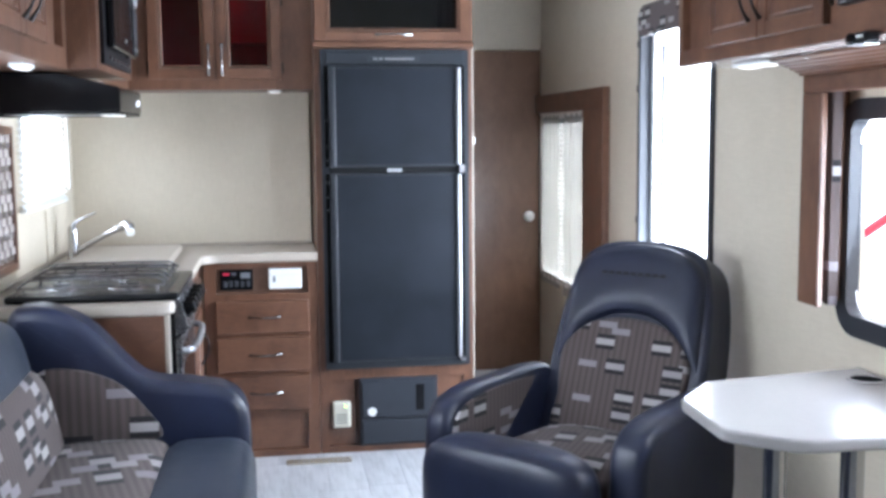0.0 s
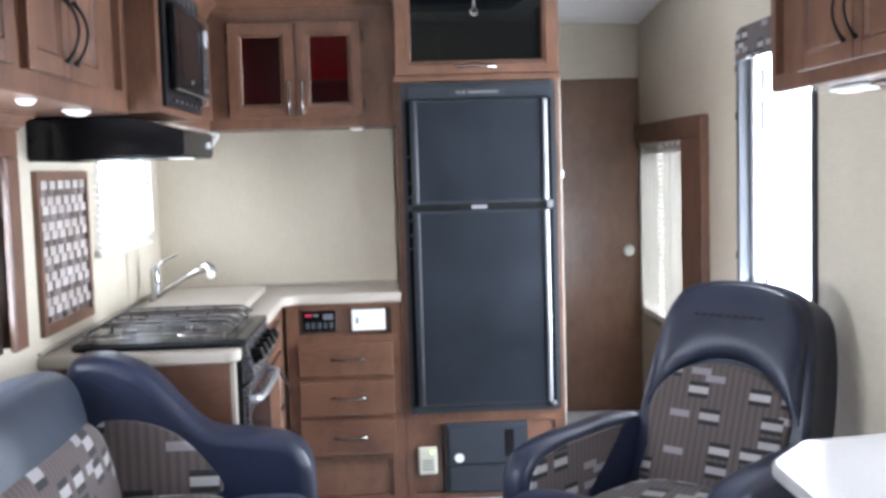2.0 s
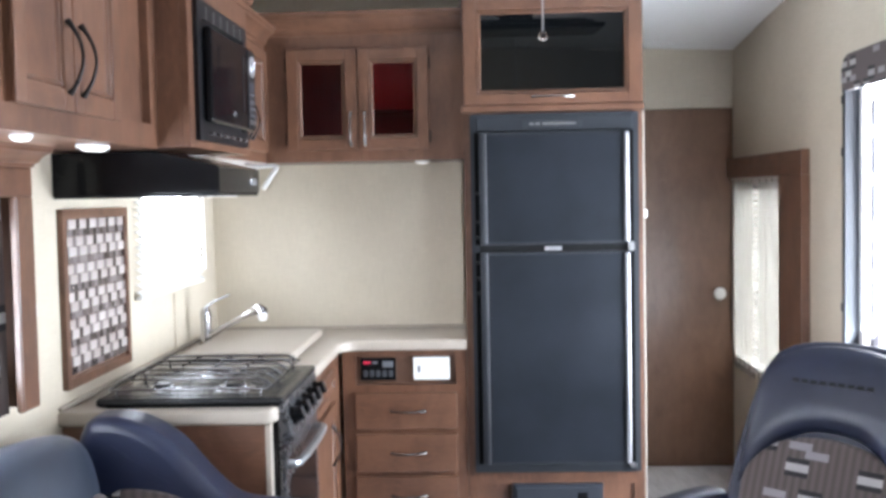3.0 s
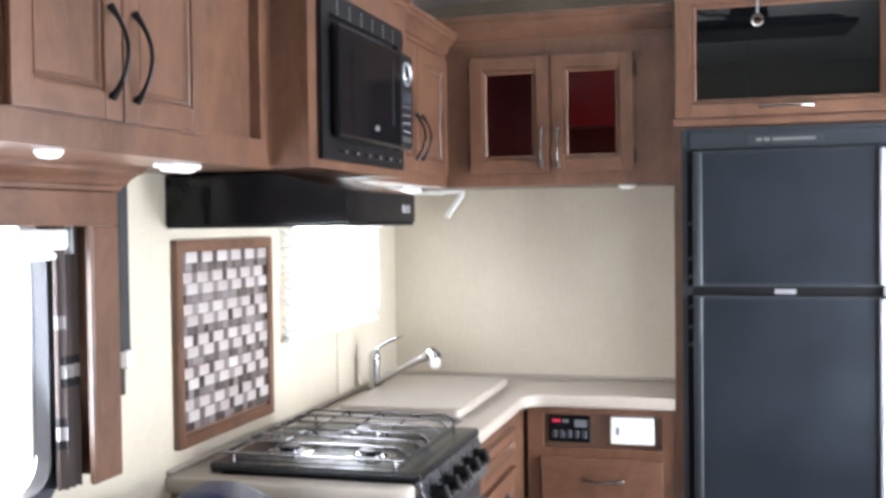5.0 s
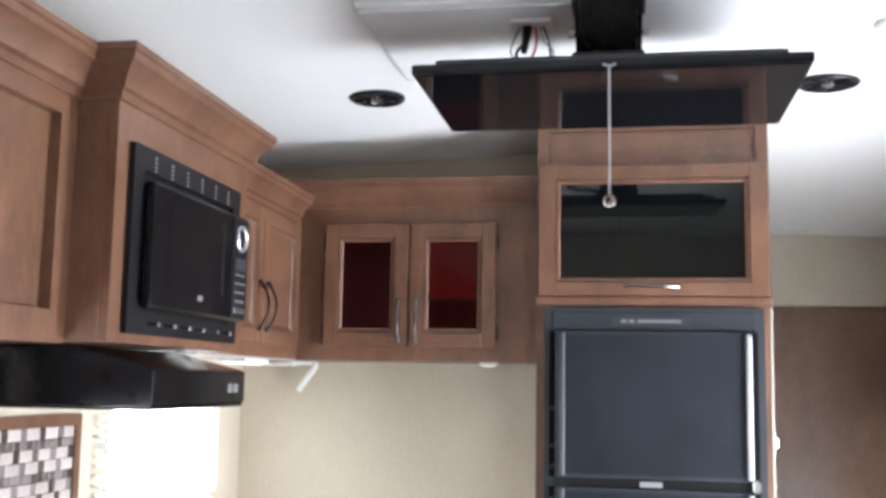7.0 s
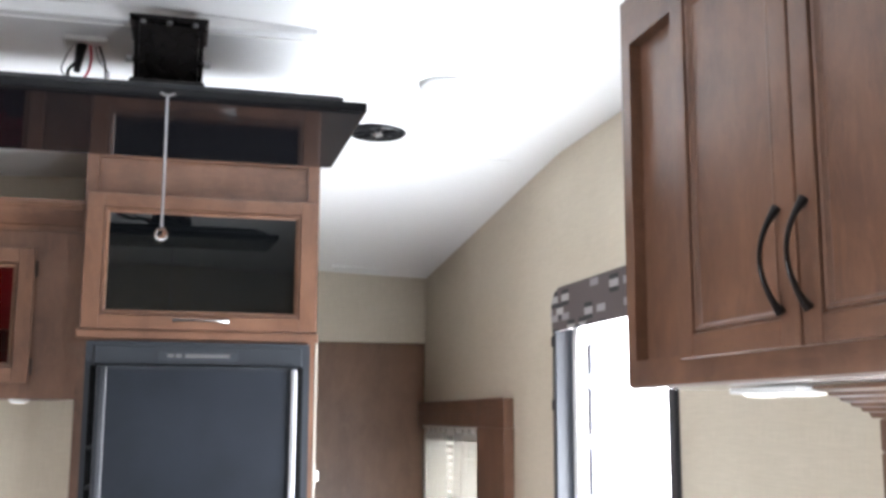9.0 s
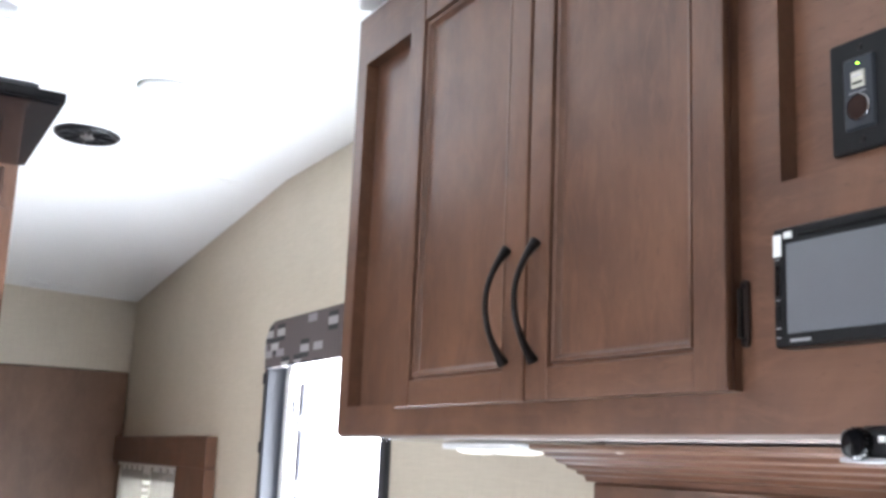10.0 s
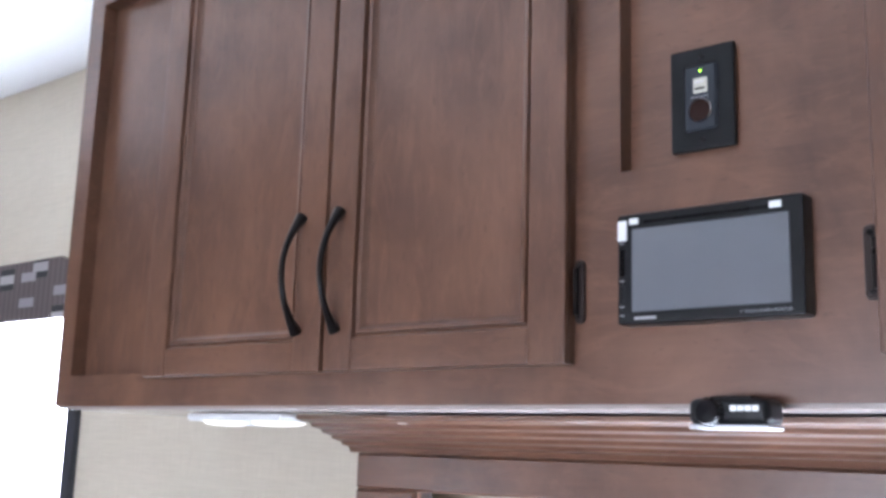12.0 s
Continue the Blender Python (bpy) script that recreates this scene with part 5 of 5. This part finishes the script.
part("bezel", box(-0.376, 0.376, -0.238, 0.238, 0.006, 0.026, 0.004, 2), GLOSS, t)
part("screen", box(-0.366, 0.366, -0.228, 0.228, 0.0035, 0.0075), SCREEN, t, "switched-off glossy screen")
part("back_cover", prism([(-0.335, -0.20), (0.335, -0.20), (0.345, 0.12), (0.30, 0.20), (-0.30, 0.20), (-0.345, 0.12)], "z", 0.0255, 0.050, 0.018, 3), GRAPHITE, t)
br = part("bracket", box(-0.072, 0.072, -0.12, 0.12, 0.050, 0.078, 0.003), SATIN, t, "black folding steel bracket")
for x in (-0.068, 0.058):
    part("bracket_arm", prism([(-0.10, 0.200), (-0.03, 0.200), (0.07, 0.080), (-0.02, 0.076)], "x", x, x + 0.010), SATIN, br)
part("bracket_web", prism([(-0.095, 0.200), (-0.080, 0.200), (-0.02, 0.0785), (-0.035, 0.0785)], "x", -0.0575, 0.0575), SATIN, br)
part("ceiling_plate", box(-0.076, 0.076, -0.125, 0.02, 0.198, 0.206, 0.002), SATIN, br)
part("cross_bar", rod((-0.074, -0.055, 0.135), (0.074, -0.055, 0.135), 0.006, n=10), SATIN, br)
for x in (-0.05, 0.0, 0.05):
    part("bolt", lathe([(0.006, 0.1975), (0.006, 0.193), (0.001, 0.192)], (x, -0.110, 0), 10), STEEL, br)
for x in (-0.076, 0.076):
    part("pivot_bolt", rod((x - 0.006, -0.055, 0.135), (x + 0.006, -0.055, 0.135), 0.008, n=12), STEEL, br)

t = thing("cable_bundle", "black and red cables hanging from an outlet behind the television", "cables", (0.03, -0.88, 2.276))
part("outlet_box", box(-0.045, 0.045, -0.03, 0.03, -0.012, 0.0, 0.003), WHITE, t)
for k, (m, dx, r) in enumerate(((BLACK, -0.012, 0.0035), (DIM_WHITE, -0.034, 0.0020), (STRIPE, 0.012, 0.0026), (DIM_WHITE, 0.026, 0.0020), (BLACK, 0.036, 0.0022))):
    part("cable", tube(spline([(dx * 0.7, 0, -0.010), (dx * 1.1, -0.02, -0.05), (dx * 1.5 - 0.012 * math.cos(k * 3), -0.03, -0.085), (dx * 0.4 + 0.03 * math.sin(k * 2), -0.01, -0.115), (0.02 + 0.02 * k, 0.0, -0.126), (0.07 + 0.012 * k, 0.02, -0.130), (0.10, 0.03, -0.145)], 5), r, 8), m, t)
part("plug", rod((-0.008, -0.002, -0.010), (-0.014, -0.02, -0.075), 0.011, 0.007, 12), BLACK, t)

t = thing("pull_chain", "thin light pull cord with a clear crystal ball", "pull cord", (0.205, -1.186, 1.820))
part("cord", tube([(0, 0, 0.014), (0.0005, 0, 0.10), (0, 0, 0.20), (0, 0, 0.258)], 0.0022, 6), SILVER, t)
part("crystal", lathe([(0.002, 0.015), (0.007, 0.011), (0.0110, 0.005), (0.0118, -0.002), (0.0088, -0.009), (0.002, -0.0130)], (0, 0, 0), 8), CABINET_GLASS, t, "clear faceted crystal")
part("hook", tube([(-0.012, 0.002, 0.262), (-0.004, 0, 0.258), (0.004, 0, 0.258), (0.012, 0.002, 0.262)], 0.0025, 6), STEEL, t)

t = thing("roller_shade", "white rolled-up shade at the top of the sofa window", "window shade", (LW + 0.03, -2.40, 1.375))
part("cassette", box(-0.022, 0.022, -0.70, 0.70, 0.012, 0.05, 0.008, 3), WHITE, t)
part("hem_bar", box(-0.008, 0.008, -0.68, 0.68, -0.006, 0.008, 0.003), WHITE, t)
part("cloth_edge", box(-0.002, 0.002, -0.68, 0.68, 0.004, 0.014), SHEER, t)
part("end_bracket", box(-0.028, 0.024, 0.700, 0.706, 0.004, 0.055), SILVER, t)
part("end_bracket", box(-0.028, 0.024, -0.706, -0.700, 0.004, 0.055), SILVER, t)
# strap beside the sofa window
t = thing("strap", "black hanging strap with a white clip beside the window", "strap", (LW, -1.457, 1.08))
part("webbing", box(0.0005, 0.012, -0.022, 0.013, 0.09, 0.44, 0.003), RUBBER, t)
part("clip", box(0.0005, 0.022, -0.014, 0.012, 0.055, 0.092, 0.004), WHITE, t)
part("tail", box(0.0005, 0.006, -0.012, -0.002, 0.0, 0.056), RUBBER, t)
# Thin strip added to draw the vertical shadow line below the kitchen window.
structure("trim_1", box(LW, LW + 0.008, -0.262, -0.242, 0.880, 1.08, 0.002), WALL, "narrow wall strip standing in for a vertical shadow line", "trim")


# ---- seating and table ----
def outline(pts, per=6):
    """A closed smooth curve through points."""
    out, n = [], len(pts)
    for i in range(n):
        p0, p1, p2, p3 = (Vector(pts[(i + k - 1) % n]) for k in range(4))
        for k in range(per):
            s = k / per
            out.append(tuple(0.5 * (2 * p1 + (p2 - p0) * s + (2 * p0 - 5 * p1 + 4 * p2 - p3) * s * s + (3 * p1 - p0 - 3 * p2 + p3) * s ** 3)))
    return out


CLOTH_ARM = fabric("cloth_arm", (1, 0, 0), (0, 0.4, 1), 0.115, -0.02)
# sofa along the kitchen-side wall; its arm stands next to the stove
t = thing("sofa", "navy leatherette sofa with patterned cloth cushions and a sloping arm", "sofa", (-1.0, -1.40, 0.0))
arm = [(0.05, 0.10), (0.045, 0.60), (0.09, 0.87), (0.15, 0.910), (0.23, 0.895), (0.31, 0.845), (0.38, 0.765), (0.45, 0.705), (0.55, 0.690), (0.65, 0.672), (0.700, 0.632), (0.717, 0.57), (0.720, 0.44), (0.72, 0.30), (0.71, 0.12)]
part("arm", prism(outline(arm, 4), "y", -0.17, -0.02, 0.035, 4), LEATHER, t)
ins = [(0.235, 0.545), (0.20, 0.64), (0.17, 0.735), (0.27, 0.742), (0.37, 0.705), (0.44, 0.635), (0.485, 0.55), (0.36, 0.54)]
part("arm_insert", prism(outline(ins, 4), "y", -0.178, -0.10, 0.006, 2), CLOTH_ARM, t, "brown patterned cloth inset")
part("base", box(0.02, 0.70, -1.85, -0.172, 0.05, 0.36, 0.03, 3), LEATHER, t)
for k in range(2):
    y0, y1 = -0.178 - 0.83 * k, -0.178 - 0.83 * (k + 1) + 0.012
    cu = puffed(0.17, (y0 - y1) / 2, 0.105, 5.5, 10, (0.36, (y0 + y1) / 2, 0.468))
    s = part("seat_cushion", cu, CLOTH_TOP, t, "brown patterned cloth seat")
    part("seat_border", puffed(0.125, (y0 - y1) / 2 - 0.002, 0.120, 4.6, 10, (0.615, (y0 + y1) / 2, 0.452)), GREY_LEATHER, s, "slate leatherette front border")
    bc = puffed(0.085, (y0 - y1) / 2 - 0.004, 0.19, 3.8, 10)
    bc.transform(Matrix.Translation((0.165, (y0 + y1) / 2, 0.60)) @ Matrix.Rotation(radians(-12), 4, "Y"))
    b = part("back_cushion", bc, CLOTH_Y, t, "brown patterned cloth back")
    tp = puffed(0.105, (y0 - y1) / 2 - 0.002, 0.135, 3.0, 10)
    tp.transform(Matrix.Translation((0.085, (y0 + y1) / 2, 0.785)) @ Matrix.Rotation(radians(-14), 4, "Y"))
    part("head_roll", tp, GREY_LEATHER, b, "slate leatherette head roll")
part("back_frame", box(-0.045, 0.06, -1.85, -0.03, 0.08, 0.80, 0.03, 3), LEATHER, t)
part("arm", prism(outline(arm, 4), "y", -2.0, -1.855, 0.035, 4), LEATHER, t)

# swivel recliner
def head_roll(nu, nv):
    """A plump headrest whose lower edge arches over the back pad."""
    bm = bmesh.new()
    grid = []
    for j in range(nv + 1):
        v = j / nv
        row = []
        for i in range(nu + 1):
            u = 2 * i / nu - 1
            a = u * math.pi / 2
            lo = Vector((0.272 * u, 0.0, 0.425 - 0.235 * abs(u) ** 2.4))
            hi = Vector((0.238 * math.sin(a), 0.0, 0.49 + 0.198 * max(0.0, math.cos(a)) ** 0.5))
            p = lo.lerp(hi, v)
            puff = max(0.0, 1 - abs(2 * v - 1) ** 5) ** 0.5 * max(0.0, 1 - abs(u) ** 5) ** 0.5
            p.y = -0.028 - 0.080 * puff
            row.append(bm.verts.new(p))
        grid.append(row)
    for a, b in zip(grid, grid[1:]):
        for i in range(nu):
            bm.faces.new((a[i], a[i + 1], b[i + 1], b[i]))
    rim = grid[0] + [r[-1] for r in grid[1:-1]] + grid[-1][::-1] + [r[0] for r in grid[-2:0:-1]]
    back = [bm.verts.new((p.co.x, 0.02, p.co.z)) for p in rim]
    for i in range(len(rim)):
        k = (i + 1) % len(rim)
        bm.faces.new((rim[k], rim[i], back[i], back[k]))
    bmesh.ops.recalc_face_normals(bm, faces=bm.faces)
    return bm


t = thing("recliner", "navy leatherette swivel recliner with patterned cloth seat and back", "armchair", (0.735, -1.385, 0.0), -46)
part("base_ring", lathe([(0.26, 0), (0.27, 0.015), (0.27, 0.04), (0.24, 0.055), (0.06, 0.06), (0.05, 0.16), (0.12, 0.17)], (0, 0.0, 0), 32), BLACK, t, "black round swivel base")
part("seat_box", box(-0.27, 0.27, -0.30, 0.25, 0.15, 0.33, 0.03, 3), LEATHER, t)
part("seat_cushion", puffed(0.235, 0.30, 0.085, 3.6, 10, (0, -0.10, 0.345)), CLOTH_TOP, t, "brown patterned cloth seat")
fr = puffed(0.272, 0.085, 0.155, 3.6, 10, (0.006, -0.45, 0.368))
part("footrest", fr, LEATHER, t)
bk = Matrix.Translation((0, 0.20, 0.335)) @ Matrix.Rotation(radians(-21), 4, "X")
shell = [(-0.25, -0.05), (-0.278, 0.15), (-0.275, 0.36), (-0.252, 0.53), (-0.214, 0.634), (-0.13, 0.680), (0, 0.690), (0.13, 0.680), (0.214, 0.634), (0.252, 0.53), (0.275, 0.36), (0.278, 0.15), (0.25, -0.05)]
b = prism(outline(shell, 4), "y", -0.066, 0.13, 0.022, 3)
b.transform(bk)
back = part("backrest", b, LEATHER, t)
pad = [(-0.19, 0.0), (-0.215, 0.15), (-0.225, 0.30), (-0.14, 0.395), (0, 0.422), (0.14, 0.395), (0.225, 0.30), (0.215, 0.15), (0.19, 0.0)]
b = prism(outline(pad, 4), "y", -0.088, 0.0, 0.016, 3)
b.transform(bk)
part("back_pad", b, CLOTH_X, back, "brown patterned cloth pad")
b = head_roll(24, 12)
b.transform(bk)
head = part("headrest", b, LEATHER, back)
for k in range(9):
    l = box(-0.116 + 0.0262 * k, -0.097 + 0.0262 * k, -0.1100, -0.1020, 0.556, 0.567)
    l.transform(bk)
    part("lettering", l, BLACK, head)
for sgn in (-1, 1):
    side = [(-0.36, 0.20), (-0.378, 0.43), (-0.35, 0.545), (-0.25, 0.588), (-0.05, 0.595), (0.15, 0.592), (0.25, 0.56), (0.27, 0.40), (0.24, 0.20), (-0.05, 0.16)]
    x0, x1 = sorted((sgn * 0.265, 0.375 if sgn > 0 else -0.355))
    a = part("arm", prism(outline(side, 4), "x", x0, x1, 0.035, 4), LEATHER, t)
    inn = [(-0.330, 0.30), (-0.350, 0.44), (-0.315, 0.530), (-0.21, 0.564), (-0.06, 0.570), (0.09, 0.568), (0.10, 0.548), (-0.02, 0.44), (-0.18, 0.32)]
    q = sgn * 0.265
    xi = sorted((q, q - sgn * 0.008))
    part("arm_inset", prism(outline(inn, 4), "x", xi[0], xi[1], 0.003, 1), CLOTH_Y, a, "brown patterned cloth inset")

# dinette table
t = thing("dinette_table", "white laminate wall table with clipped corners and chrome legs", "table", (1.0, -2.32, 0.0))
poly = [(0.285, 0.345), (-0.10, 0.285), (-0.17, 0.27), (-0.285, 0.13), (-0.293, 0.10), (-0.30, -0.12), (-0.29, -0.145), (-0.19, -0.235), (-0.15, -0.245), (0.285, -0.245)]
part("tabletop", prism(poly, "z", 0.722, 0.752, 0.009, 3), TABLE, t)
part("cup_holder", lathe([(0.040, 0.752), (0.046, 0.7525), (0.046, 0.756), (0.038, 0.757), (0.0375, 0.7522)], (0.22, 0.205, 0), 26), TABLE, t)
# Flat disc on the tabletop; its black paints the hole's shaded depth.
part("cup_well", lathe([(0.038, 0.7535), (0.036, 0.7538), (0.001, 0.7538)], (0.22, 0.205, 0), 26), HOLLOW_SHADE, t, "flat black disc for the dark cup holder well")
for x, y in ((-0.14, -0.05), (0.02, -0.085)):
    l = part("leg", rod((x, y, 0.012), (x, y, 0.70), 0.025, n=22), CHROME, t, "chrome tube leg")
    part("leg_socket", lathe([(0.026, 0.690), (0.029, 0.692), (0.044, 0.714), (0.050, 0.7215), (0.01, 0.7215)], (x, y, 0), 24), DARK_STEEL, l)
    part("foot", lathe([(0.075, 0), (0.075, 0.006), (0.03, 0.012), (0.026, 0.02)], (x, y, 0), 24), SILVER, l)

# ---- many small pieces: mosaic, floor planks ----
panel = bpy.data.objects["tile_panel"]


def shared(name, bm, mat):
    return mesh_of(bm, name, mat)


def piece(name, me, parent, at):
    o = new(name, me)
    o.parent = parent
    o.location = at
    return o


pu, pv = 0.448 / 6, 0.0735
lite = shared("stone_tile", box(0, 0.047, -0.006, 0, 0, 0.026, 0.0012), TILE_LITE)
slim = shared("glass_tile", box(0, 0.0245, -0.005, 0, 0, 0.026, 0.0010), TILE_DARK)
bar = shared("glass_strip", box(0, 0.0245, -0.005, 0, 0, 0.018, 0.0010), TILE_DARK)
for j in range(6):
    z = 0.448 - pv * (j + 1) + 0.0005
    for i in range(6):
        x = 0.0265 + pu * i
        piece("tile", lite, panel, (x + 0.0255, -0.006, z + 0.0465))
        piece("tile", slim, panel, (x, -0.006, z + 0.0465))
        for q in range(3):
            piece("tile", bar, panel, (x + 0.0249 * q, -0.006, z + 0.0275))
        if z > 0.026:
            piece("tile", lite, panel, (x, -0.006, z))
            piece("tile", slim, panel, (x + 0.0485, -0.006, z))

floor_ob = bpy.data.objects["floor"]
rng = random.Random(4)
WIDE = 0.150
plank_meshes = {}
for i in range(16):
    x0 = LW + WIDE * i
    x1 = min(x0 + WIDE - 0.0015, RW)
    y = REAR - rng.random() * 0.9
    while y < HALL:
        y1 = y + 0.92
        a, b = max(y, REAR), min(y1 - 0.0015, HALL)
        if b > a + 0.02:
            key = (round(x1 - x0, 4), round(b - a, 4))
            if key not in plank_meshes:
                plank_meshes[key] = shared("plank", box(0, x1 - x0, 0, b - a, -0.005, 0.0, 0.0008), PLANK)
            piece("plank", plank_meshes[key], floor_ob, (x0, a, 0.0))
        y = y1
